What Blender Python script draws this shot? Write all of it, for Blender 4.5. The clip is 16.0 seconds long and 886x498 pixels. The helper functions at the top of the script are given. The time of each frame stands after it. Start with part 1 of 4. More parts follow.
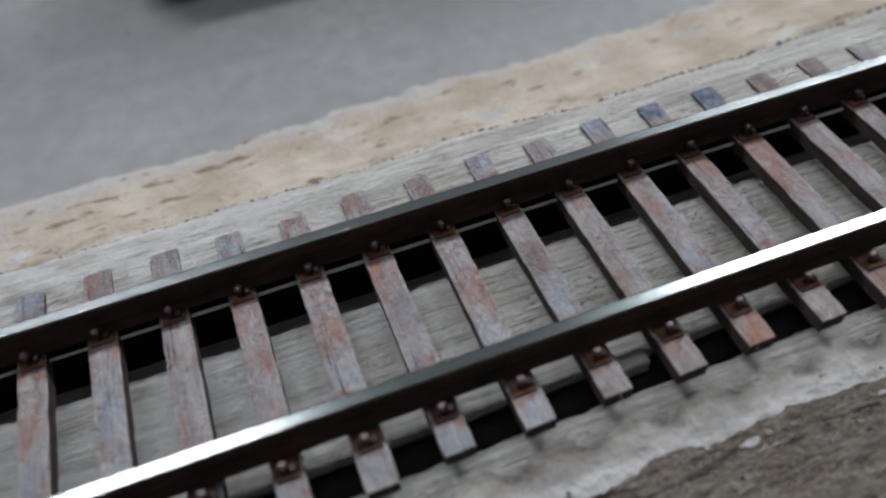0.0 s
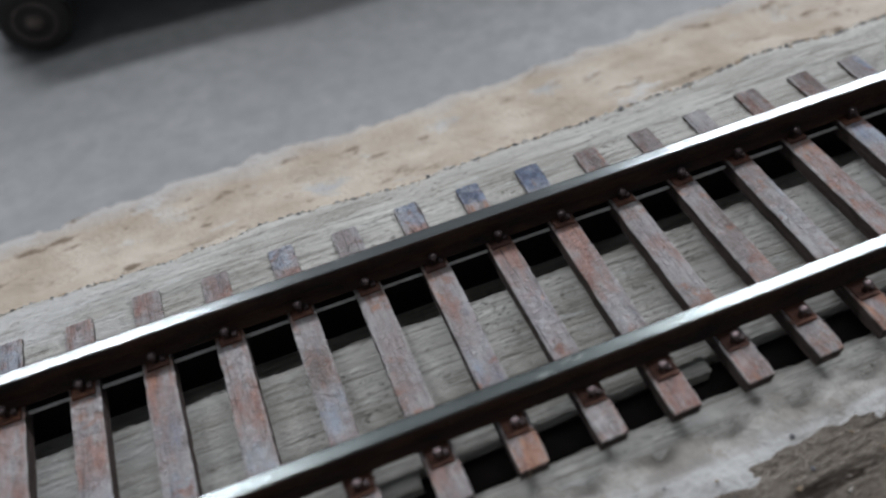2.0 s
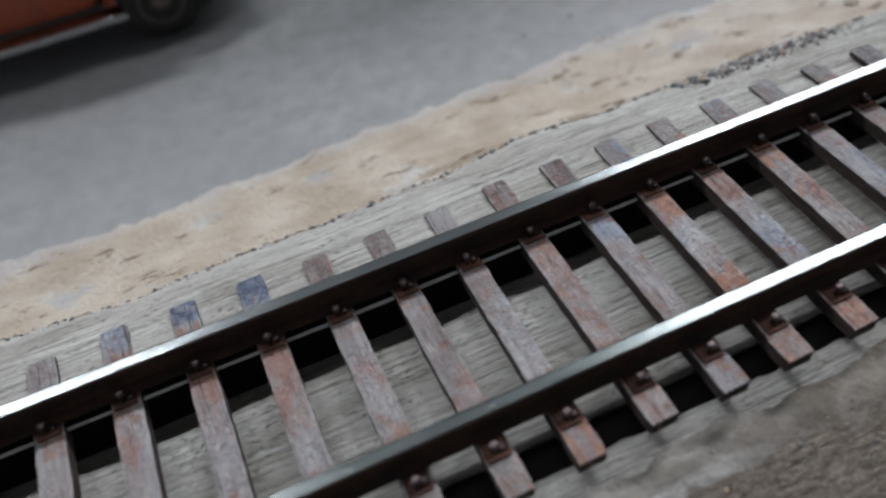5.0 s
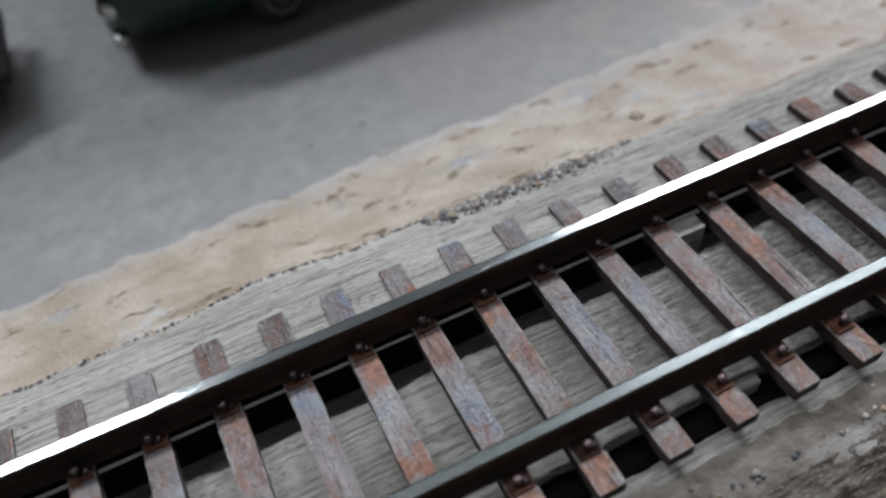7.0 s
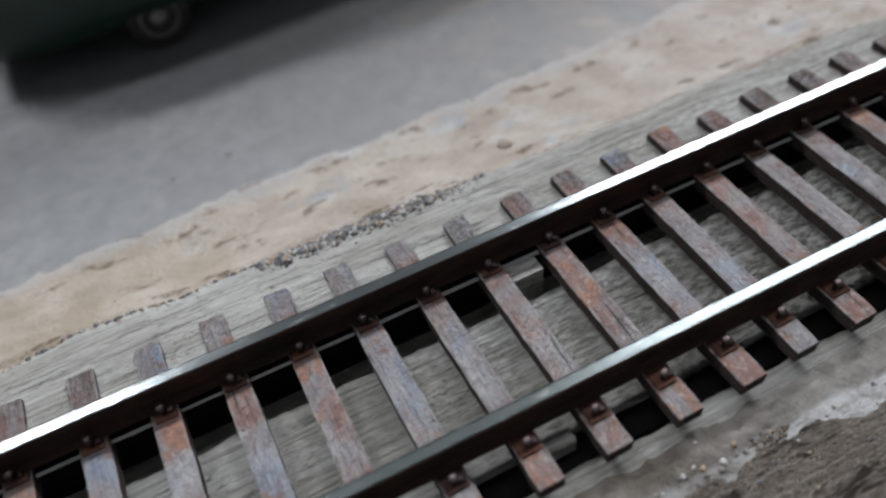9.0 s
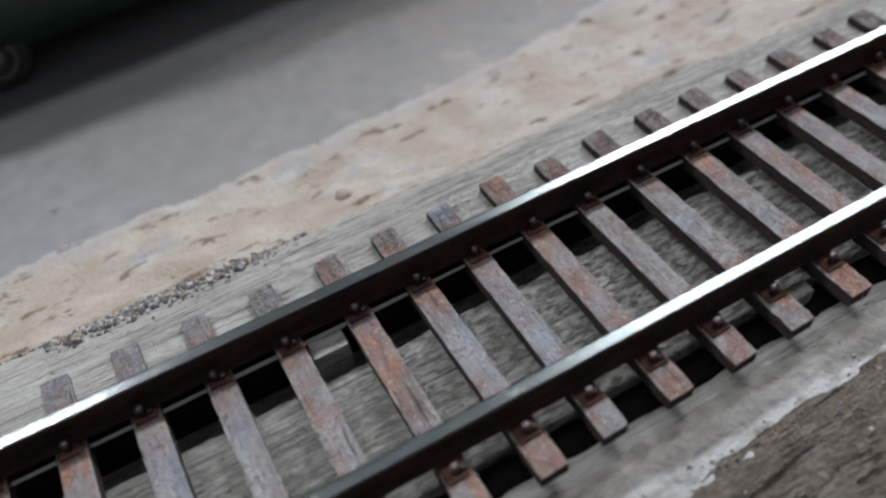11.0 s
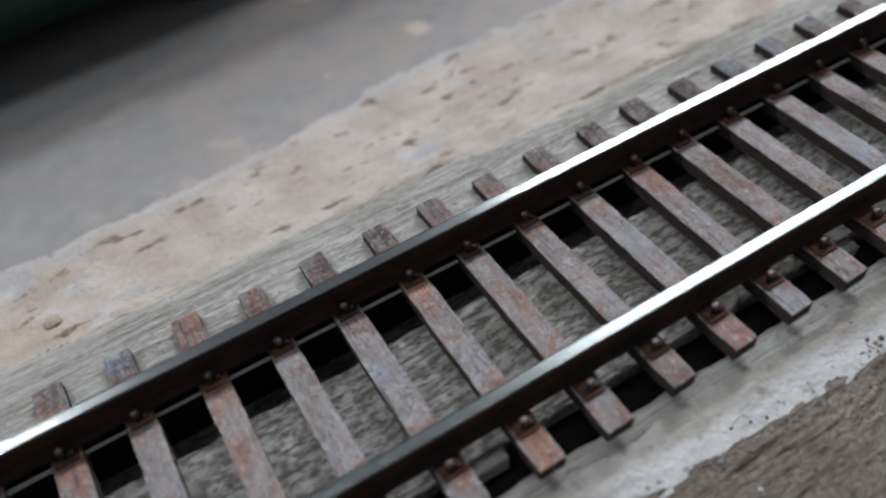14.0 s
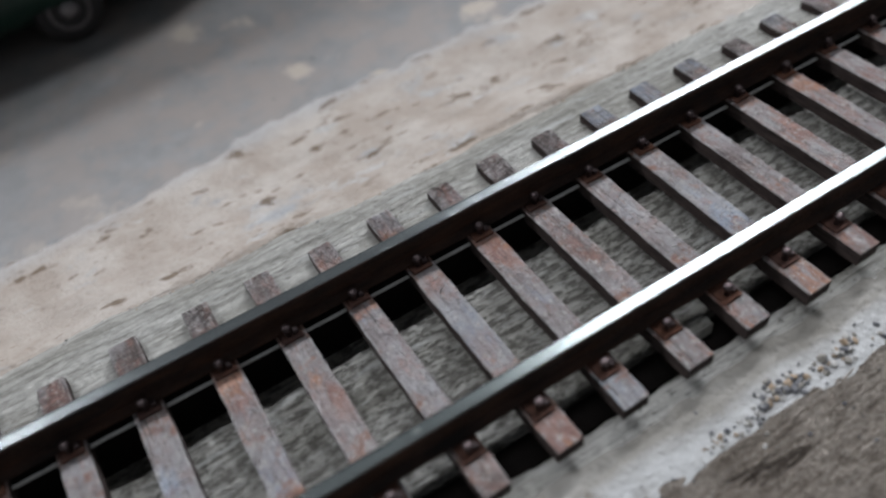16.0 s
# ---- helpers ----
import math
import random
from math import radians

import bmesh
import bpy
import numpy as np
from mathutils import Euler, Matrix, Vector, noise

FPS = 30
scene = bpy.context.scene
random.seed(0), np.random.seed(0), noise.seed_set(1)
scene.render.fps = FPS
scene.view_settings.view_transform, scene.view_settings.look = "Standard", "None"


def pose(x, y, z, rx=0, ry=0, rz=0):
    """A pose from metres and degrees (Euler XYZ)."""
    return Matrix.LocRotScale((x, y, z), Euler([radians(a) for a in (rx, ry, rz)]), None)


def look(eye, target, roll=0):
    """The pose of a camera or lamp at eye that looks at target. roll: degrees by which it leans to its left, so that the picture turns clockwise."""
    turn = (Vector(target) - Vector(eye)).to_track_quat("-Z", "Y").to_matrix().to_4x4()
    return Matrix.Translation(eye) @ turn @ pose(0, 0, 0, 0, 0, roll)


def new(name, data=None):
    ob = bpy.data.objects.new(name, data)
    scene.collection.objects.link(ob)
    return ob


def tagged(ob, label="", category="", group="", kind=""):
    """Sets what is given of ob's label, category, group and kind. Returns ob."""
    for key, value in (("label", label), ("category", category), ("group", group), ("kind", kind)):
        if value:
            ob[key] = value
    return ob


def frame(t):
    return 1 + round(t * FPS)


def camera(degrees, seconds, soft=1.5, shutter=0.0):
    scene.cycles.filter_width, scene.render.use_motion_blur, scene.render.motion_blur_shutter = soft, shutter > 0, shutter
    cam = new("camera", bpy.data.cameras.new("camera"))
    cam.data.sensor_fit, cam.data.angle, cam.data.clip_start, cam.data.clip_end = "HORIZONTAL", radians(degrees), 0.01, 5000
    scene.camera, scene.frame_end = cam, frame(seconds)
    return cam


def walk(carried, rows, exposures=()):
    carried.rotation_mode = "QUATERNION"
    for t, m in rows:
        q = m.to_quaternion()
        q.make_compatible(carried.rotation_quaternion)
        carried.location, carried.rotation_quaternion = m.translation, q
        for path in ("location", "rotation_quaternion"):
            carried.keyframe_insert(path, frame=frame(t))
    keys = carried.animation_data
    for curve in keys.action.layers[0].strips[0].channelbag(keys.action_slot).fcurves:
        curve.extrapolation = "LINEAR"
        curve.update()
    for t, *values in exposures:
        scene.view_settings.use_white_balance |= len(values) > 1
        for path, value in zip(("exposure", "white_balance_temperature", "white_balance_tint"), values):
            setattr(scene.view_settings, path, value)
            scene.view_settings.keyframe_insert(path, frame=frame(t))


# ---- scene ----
cam = camera(60.5, 16.0, soft=2.45)
# the lens stands wide open close to the model: a shallow depth of field
cam.data.dof.use_dof = True
cam.data.dof.focus_distance = 0.0745
cam.data.dof.aperture_fstop = 17.0
# seconds, place in millimetres, turn in degrees
PATH = [
    (0.0, 14.21, -48.05, 54.95, 39.84, 4.26, -19.58),
    (0.5, 19.31, -47.30, 53.47, 39.78, 4.29, -20.00),
    (1.0, 23.25, -46.67, 54.99, 39.49, 4.48, -20.15),
    (1.5, 30.55, -45.30, 56.46, 39.07, 4.81, -20.39),
    (2.0, 36.95, -44.86, 57.15, 38.93, 5.18, -20.57),
    (2.5, 43.34, -44.21, 57.63, 39.07, 5.34, -20.98),
    (3.0, 47.48, -44.44, 55.93, 39.39, 5.51, -21.16),
    (3.2, 49.43, -44.47, 54.56, 39.38, 5.71, -21.14),
    (5.3, 70.17, -44.38, 56.65, 40.41, 5.32, -23.67),
    (5.5, 73.91, -44.07, 56.12, 40.75, 4.93, -23.65),
    (6.0, 80.58, -43.56, 57.20, 40.57, 4.53, -24.48),
    (6.5, 86.70, -41.59, 59.14, 40.48, 4.71, -24.83),
    (7.0, 96.05, -42.68, 60.66, 40.67, 4.93, -25.15),
    (7.5, 103.39, -43.88, 58.81, 40.77, 5.11, -25.50),
    (8.0, 106.17, -43.41, 57.45, 40.72, 5.23, -25.88),
    (8.5, 110.02, -44.15, 58.57, 40.75, 5.57, -25.98),
    (8.7, 112.12, -44.47, 59.62, 40.42, 5.49, -25.78),
    (10.8, 130.86, -44.09, 57.78, 39.99, 5.17, -28.09),
    (11.0, 134.22, -44.07, 57.16, 40.32, 5.39, -28.26),
    (11.5, 142.93, -44.67, 55.83, 40.44, 5.41, -28.72),
    (12.0, 147.38, -44.05, 55.80, 40.47, 5.15, -29.28),
    (12.5, 151.31, -43.98, 55.13, 40.48, 4.99, -29.79),
    (13.0, 156.01, -43.80, 56.02, 40.34, 5.07, -29.95),
    (13.5, 161.02, -43.01, 57.66, 40.32, 5.37, -30.06),
    (14.0, 166.92, -43.56, 56.06, 40.33, 5.46, -30.23),
    (14.5, 172.81, -44.02, 57.76, 40.36, 5.78, -30.40),
    (15.0, 177.04, -43.64, 55.98, 40.26, 6.05, -30.53),
    (15.5, 182.31, -43.33, 54.77, 40.56, 6.35, -30.71),
    (16.0, 185.94, -43.80, 54.16, 40.54, 6.33, -30.96),
]
walk(cam, [(t, pose(x / 1000, y / 1000, z / 1000, rx, ry, rz)) for t, x, y, z, rx, ry, rz in PATH])

# ---- light: two long ceiling lights high beyond the layout, an added broad one overhead, dim hall around ----
world = bpy.data.worlds.new("hall")
scene.world = world
world.use_nodes = True
world.node_tree.nodes["Background"].inputs[0].default_value = (0.88, 0.94, 1.03, 1)
world.node_tree.nodes["Background"].inputs[1].default_value = 0.132


def strip_light(x0, x1, y, z, width, watts):
    """A long ceiling light parallel to the track, turned towards it."""
    eye = Vector(((x0 + x1) / 2, y, z))
    data = bpy.data.lights.new("ceiling_light", "AREA")
    data.shape, data.size, data.size_y, data.energy, data.color = "RECTANGLE", x1 - x0, width, watts, (0.948, 0.985, 1.055)
    ob = new("ceiling_light", data)
    ob.matrix_world = look(eye, eye + Vector((0, -y, -z)))


strip_light(-0.86, -0.20, 0.83, 1.30, 0.13, 15.4)
strip_light(0.80, 1.90, 0.83, 1.30, 0.13, 36.0)
# overhead fill, added so spikes and tie tops beside the rails are lit
strip_light(-0.90, 1.10, 0.38, 1.45, 0.16, 7.4)
scene.view_settings.exposure = 0.0

# ---- materials ----


class Mat:
    """A node material with a few short hands."""

    def __init__(self, name, rough=0.8, metal=0.0, spec=0.5):
        self.m = bpy.data.materials.new(name)
        self.m.use_nodes = True
        self.t = self.m.node_tree
        self.b = self.t.nodes["Principled BSDF"]
        self.set(self.b, "Roughness", rough)
        self.set(self.b, "Metallic", metal)
        self.set(self.b, "Specular IOR Level", spec)
        self.co = self.t.nodes.new("ShaderNodeTexCoord").outputs["Object"]

    def set(self, node, key, v):
        if isinstance(v, bpy.types.NodeSocket):
            self.t.links.new(v, node.inputs[key])
        else:
            node.inputs[key].default_value = (*v, 1) if isinstance(v, tuple) and len(v) == 3 and node.inputs[key].type == "RGBA" else v

    def shift(self):
        """Object coordinates moved by the object's own random number."""
        info = self.t.nodes.new("ShaderNodeObjectInfo")
        mul = self.t.nodes.new("ShaderNodeVectorMath")
        mul.operation = "MULTIPLY_ADD"
        self.t.links.new(info.outputs["Random"], mul.inputs[0])
        mul.inputs[1].default_value = (0.5, 0.31, 0.73)
        self.t.links.new(self.co, mul.inputs[2])
        return mul.outputs[0], info.outputs["Random"]

    def stretch(self, co, s):
        n = self.t.nodes.new("ShaderNodeVectorMath")
        n.operation = "MULTIPLY"
        self.t.links.new(co, n.inputs[0])
        n.inputs[1].default_value = s
        return n.outputs[0]

    def noise(self, co, scale, detail=4.0, rough=0.6, lo=0.0, hi=1.0, warp=0.0):
        n = self.t.nodes.new("ShaderNodeTexNoise")
        self.t.links.new(co, n.inputs["Vector"])
        self.set(n, "Scale", scale), self.set(n, "Detail", detail), self.set(n, "Roughness", rough), self.set(n, "Distortion", warp)
        return self.ramp(n.outputs["Fac"], lo, hi) if (lo, hi) != (0.0, 1.0) else n.outputs["Fac"]

    def cells(self, co, scale, lo=0.0, hi=1.0, feature="F1"):
        n = self.t.nodes.new("ShaderNodeTexVoronoi")
        n.feature = feature
        self.t.links.new(co, n.inputs["Vector"])
        self.set(n, "Scale", scale)
        return self.ramp(n.outputs["Distance"], lo, hi)

    def ramp(self, v, lo, hi, a=0.0, b=1.0):
        n = self.t.nodes.new("ShaderNodeMapRange")
        self.set(n, "Value", v), self.set(n, "From Min", lo), self.set(n, "From Max", hi), self.set(n, "To Min", a), self.set(n, "To Max", b)
        return n.outputs[0]

    def math(self, op, a, b=0.0):
        n = self.t.nodes.new("ShaderNodeMath")
        n.operation = op
        for i, v in enumerate((a, b)):
            if isinstance(v, bpy.types.NodeSocket):
                self.t.links.new(v, n.inputs[i])
            else:
                n.inputs[i].default_value = v
        return n.outputs[0]

    def axis(self, co, which):
        n = self.t.nodes.new("ShaderNodeSeparateXYZ")
        self.t.links.new(co, n.inputs[0])
        return n.outputs[which]

    def mix(self, f, a, b):
        n = self.t.nodes.new("ShaderNodeMix")
        n.data_type = "RGBA"
        for key, v in ((0, f), (6, a), (7, b)):
            if isinstance(v, bpy.types.NodeSocket):
                self.t.links.new(v, n.inputs[key])
            else:
                n.inputs[key].default_value = (*v, 1) if isinstance(v, tuple) else v
        return n.outputs[2]

    def bump(self, h, strength, distance):
        n = self.t.nodes.new("ShaderNodeBump")
        self.set(n, "Strength", strength), self.set(n, "Distance", distance), self.set(n, "Height", h)
        self.set(self.b, "Normal", n.outputs[0])

    def colour(self, c):
        self.set(self.b, "Base Color", c)
        return self


def tie_wood():
    m = Mat("weathered_tie_wood", 0.85, 0, 0.42)
    co, rnd = m.shift()
    grain_co = m.stretch(co, (1, 0.05, 1))
    fine = m.noise(grain_co, 5200, 5, 0.7, 0.30, 0.72)
    broad = m.noise(m.stretch(co, (1, 0.35, 1)), 420, 4, 0.6, 0.36, 0.66)
    blue = m.noise(m.stretch(co, (1, 0.5, 1)), 150, 3, 0.6, 0.50, 0.64)
    rust = m.noise(co, 330, 5, 0.62, 0.55, 0.68)
    base = m.mix(broad, (0.285, 0.264, 0.266), (0.505, 0.497, 0.503))
    base = m.mix(m.math("MULTIPLY", blue, m.ramp(rnd, 0.2, 0.9, 0.15, 0.55)), base, (0.330, 0.355, 0.415))
    base = m.mix(m.math("MULTIPLY", m.ramp(m.noise(co, 230, 3, 0.6), 0.5, 0.68), 0.45), base, (0.300, 0.205, 0.190))
    info = m.t.nodes.new("ShaderNodeObjectInfo")
    tint = m.t.nodes.new("ShaderNodeSeparateColor")
    m.t.links.new(info.outputs["Color"], tint.inputs[0])
    # the stain each stretch of the tie carries: rust, dark rot and blue paint wash
    layer = m.t.nodes.new("ShaderNodeVertexColor")
    layer.layer_name = "stain"
    stain = m.t.nodes.new("ShaderNodeSeparateColor")
    m.t.links.new(layer.outputs["Color"], stain.inputs[0])

    def patch(amount, scale, soft=0.16):
        n = m.noise(m.stretch(co, (1, 0.38, 1)), scale, 4, 0.60)
        return m.ramp(m.math("ADD", n, m.math("MULTIPLY", amount, 0.36)), 0.66, 0.66 + soft)

    base = m.mix(m.math("MULTIPLY", patch(stain.outputs[2], 420), 0.85), base, m.mix(broad, (0.270, 0.325, 0.430), (0.400, 0.440, 0.500)))
    mauve = m.math("MULTIPLY", m.ramp(stain.outputs[0], 0.0, 0.6, 0.0, 0.40), m.noise(m.stretch(co, (1, 0.3, 1)), 600, 4, 0.6, 0.30, 0.62))
    base = m.mix(mauve, base, (0.355, 0.255, 0.240))
    rotten = m.math("MULTIPLY", stain.outputs[1], m.noise(m.stretch(co, (1, 0.25, 1)), 900, 4, 0.65, 0.30, 0.60))
    base = m.mix(m.math("MULTIPLY", rotten, 0.75), base, (0.150, 0.108, 0.094))
    base = m.mix(m.math("MULTIPLY", patch(stain.outputs[0], 480), 0.74), base, m.mix(m.noise(m.stretch(co, (1, 0.3, 1)), 1600, 4, 0.6, 0.35, 0.65), (0.270, 0.130, 0.105), (0.440, 0.235, 0.185)))
    base = m.mix(m.math("MULTIPLY", patch(layer.outputs["Alpha"], 760, 0.10), 0.72), base, m.mix(m.noise(co, 1500, 3, 0.6, 0.35, 0.65), (0.360, 0.160, 0.100), (0.560, 0.280, 0.165)))
    # pale worn arrises
    arris = m.ramp(m.math("ABSOLUTE", m.axis(m.co, 0)), 0.00102, 0.00128)
    base = m.mix(m.math("MULTIPLY", arris, m.noise(co, 700, 4, 0.65, 0.40, 0.62)), base, (0.50, 0.48, 0.475))
    # rust washed from the spikes, in blots beside both rails
    y = m.axis(m.co, 1)
    near = m.math("MAXIMUM", m.ramp(m.math("ABSOLUTE", m.math("ADD", y, -0.0006)), 0.0, 0.0060, 1, 0), m.ramp(m.math("ABSOLUTE", m.math("ADD", y, 0.0172)), 0.0, 0.0062, 1, 0))
    blot = m.ramp(m.math("ADD", m.noise(co, 480, 5, 0.65), m.math("MULTIPLY", near, 0.17)), 0.60, 0.70)
    base = m.mix(m.math("MULTIPLY", m.math("MAXIMUM", m.math("MULTIPLY", rust, 0.5), blot), m.ramp(fine, 0.0, 0.7, 0.55, 0.85)), base, m.mix(m.noise(co, 900, 4, 0.6, 0.35, 0.65), (0.240, 0.115, 0.090), (0.410, 0.205, 0.130)))
    base = m.mix(m.ramp(fine, 0.0, 0.42, 0.60, 0.0), base, (0.095, 0.078, 0.074))
    base = m.mix(m.noise(grain_co, 3100, 4, 0.6, 0.64, 0.80), base, (0.52, 0.50, 0.50))
    checks = m.noise(m.stretch(co, (1, 0.035, 1)), 2300, 4, 0.6, 0.63, 0.69)
    base = m.mix(m.math("MULTIPLY", checks, 0.8), base, (0.045, 0.034, 0.031))
    # old blue paint left on some far ends
    paint_left = m.math("MULTIPLY", m.ramp(stain.outputs[2], 0.9, 1.4), m.math("MULTIPLY", m.ramp(m.axis(m.co, 1), 0.0040, 0.0052), m.noise(co, 620, 4, 0.6, 0.38, 0.52)))
    base = m.mix(m.math("MULTIPLY", paint_left, 0.85), base, m.mix(m.noise(co, 1700, 3, 0.6, 0.40, 0.60), (0.060, 0.085, 0.150), (0.160, 0.215, 0.330)))
    # far ends crack across into small dark-edged checks
    net = m.math("MINIMUM", m.noise(m.stretch(co, (1, 0.10, 1)), 2900, 3, 0.6, 0.43, 0.55), m.noise(m.stretch(co, (0.16, 1, 1)), 2500, 3, 0.6, 0.38, 0.50))
    ends = m.math("MULTIPLY", m.ramp(m.axis(m.co, 1), 0.0020, 0.0042), tint.outputs[1])
    split = m.math("MULTIPLY", m.ramp(net, 0, 1, 1, 0), m.math("MULTIPLY", ends, m.noise(co, 420, 3, 0.6, 0.34, 0.50)))
    base = m.mix(m.math("MULTIPLY", ends, 0.12), base, (0.115, 0.085, 0.075))
    base = m.mix(m.math("MULTIPLY", split, m.ramp(stain.outputs[1], 0.0, 0.8, 0.65, 0.9)), base, (0.040, 0.030, 0.027))
    grit = m.noise(co, 3200, 4, 0.7, 0.54, 0.64)
    base = m.mix(m.math("MULTIPLY", grit, m.math("MULTIPLY", m.noise(co, 260, 3, 0.6, 0.42, 0.58), m.ramp(tint.outputs[1], 0, 1, 0.55, 0.85))), base, (0.54, 0.51, 0.485))
    chips = m.math("MULTIPLY", m.noise(m.stretch(co, (1, 0.7, 1)), 1900, 4, 0.7, 0.565, 0.61), m.math("MULTIPLY", tint.outputs[1], m.ramp(m.axis(m.co, 1), -0.016, 0.0, 0.9, 0.45)))
    base = m.mix(chips, base, (0.56, 0.535, 0.505))
    pits = m.noise(m.stretch(co, (1, 0.7, 1)), 1500, 4, 0.7, 0.40, 0.35)
    base = m.mix(m.math("MULTIPLY", pits, m.math("MULTIPLY", tint.outputs[1], 0.7)), base, (0.075, 0.055, 0.05))
    m.colour(base)
    m.set(m.b, "Roughness", m.ramp(fine, 0, 1, 0.80, 0.52))
    m.bump(m.math("SUBTRACT", m.math("ADD", fine, m.math("ADD", m.noise(co, 2500, 4, 0.6), grit)), m.math("ADD", checks, split)), 1.0, 0.00026)
    return m.m


# vertical sides and ends of the ties, much darker than their tops
def tie_side():
    m = Mat("dark_tie_side", 0.9, 0, 0.25)
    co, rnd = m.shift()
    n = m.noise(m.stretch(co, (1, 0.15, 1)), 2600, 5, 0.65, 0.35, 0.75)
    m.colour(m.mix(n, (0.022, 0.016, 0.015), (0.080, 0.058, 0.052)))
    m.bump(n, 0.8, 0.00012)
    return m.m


def rail_rust():
    m = Mat("rail_side_rust", 0.6, 0.0, 0.35)
    spots = m.noise(m.stretch(m.co, (0.25, 1, 1)), 700, 5, 0.65, 0.35, 0.70)
    fine = m.noise(m.co, 5000, 3, 0.6)
    m.colour(m.mix(spots, (0.014, 0.009, 0.008), (0.075, 0.034, 0.020)))
    m.set(m.b, "Roughness", m.ramp(fine, 0.3, 0.7, 0.45, 0.85))
    m.bump(m.math("ADD", fine, spots), 0.7, 0.00010)
    return m.m


def rail_steel(name, clean, worn, haze=0.0):
    m = Mat(name, 0.2, 1.0, 0.5)
    streak = m.noise(m.stretch(m.co, (0.03, 1, 1)), 8000, 3, 0.6)
    wear = m.noise(m.stretch(m.co, (0.3, 1, 1)), 900, 5, 0.7, 0.60, 0.80)
    m.colour(m.mix(m.math("MULTIPLY", wear, 0.75), clean, worn))
    m.set(m.b, "Roughness", m.math("ADD", m.ramp(streak, 0.3, 0.7, 0.12 + haze, 0.18 + haze), m.math("MULTIPLY", wear, 0.25)))
    m.bump(streak, 0.08, 0.00003)
    return m.m


def spike_iron():
    m = Mat("browned_spike_iron", 0.42, 0.7, 0.5)
    co, rnd = m.shift()
    n = m.noise(co, 1500, 4, 0.6, 0.35, 0.65)
    m.colour(m.mix(n, (0.060, 0.044, 0.045), (0.15, 0.115, 0.115)))
    m.set(m.b, "Roughness", m.ramp(n, 0, 1, 0.34, 0.6))
    m.bump(n, 0.4, 0.00005)
    return m.m


def plate_rust():
    m = Mat("rusty_tie_plate", 0.85, 0.1, 0.4)
    co, rnd = m.shift()
    n = m.noise(co, 1300, 5, 0.65, 0.32, 0.68)
    dark, light = m.mix(rnd, (0.035, 0.018, 0.015), (0.080, 0.034, 0.022)), m.mix(rnd, (0.085, 0.042, 0.034), (0.190, 0.082, 0.050))
    m.colour(m.mix(n, dark, light))
    m.bump(m.noise(co, 4000, 3, 0.6), 0.6, 0.00008)
    return m.m


def board_wood():
    m = Mat("grey_weathered_board", 0.72, 0, 0.35)
    long = m.stretch(m.co, (0.045, 1, 1))
    fine = m.noise(long, 2500, 6, 0.72, 0.30, 0.70, 0.4)
    broad = m.noise(m.stretch(m.co, (0.25, 1, 1)), 190, 4, 0.6, 0.35, 0.68)
    c = m.mix(broad, (0.350, 0.338, 0.302), (0.545, 0.534, 0.500))
    c = m.mix(m.ramp(fine, 0.0, 0.55, 0.8, 0.0), c, (0.095, 0.087, 0.070))
    specks = m.noise(m.stretch(m.co, (0.5, 1, 1)), 2400, 4, 0.7, 0.56, 0.66)
    patch = m.noise(m.co, 120, 3, 0.6, 0.50, 0.62)
    c = m.mix(m.math("MULTIPLY", specks, m.math("MULTIPLY", patch, 0.7)), c, (0.040, 0.036, 0.030))
    # rougher, darker wood further along
    coarse = m.math("MULTIPLY", m.ramp(m.axis(m.co, 0), 0.105, 0.165), m.math("MULTIPLY", m.ramp(m.axis(m.co, 1), 0.0015, 0.003, 1.0, 0.35), m.ramp(m.axis(m.co, 1), -0.0200, -0.0185)))
    pores = m.noise(m.stretch(m.co, (0.45, 1, 1)), 1500, 5, 0.7, 0.46, 0.58)
    c = m.mix(m.math("MULTIPLY", pores, m.math("MULTIPLY", coarse, 0.72)), c, (0.060, 0.052, 0.042))
    c = m.mix(m.noise(m.stretch(m.co, (0.2, 1, 1)), 800, 4, 0.6, 0.60, 0.72), c, (0.50, 0.50, 0.48))
    # broken whiter patches over the board's first stretch
    white_patch = m.math("MULTIPLY", m.ramp(m.axis(m.co, 0), 0.002, 0.030, 1, 0), m.noise(m.stretch(m.co, (0.5, 1, 1)), 260, 4, 0.6, 0.40, 0.56))
    c = m.mix(m.math("MULTIPLY", white_patch, 0.7), c, (0.55, 0.55, 0.55))
    m.colour(c)
    m.bump(m.math("SUBTRACT", m.math("ADD", fine, m.math("MULTIPLY", specks, -0.6)), m.math("MULTIPLY", pores, coarse)), 0.9, 0.00025)
    return m.m


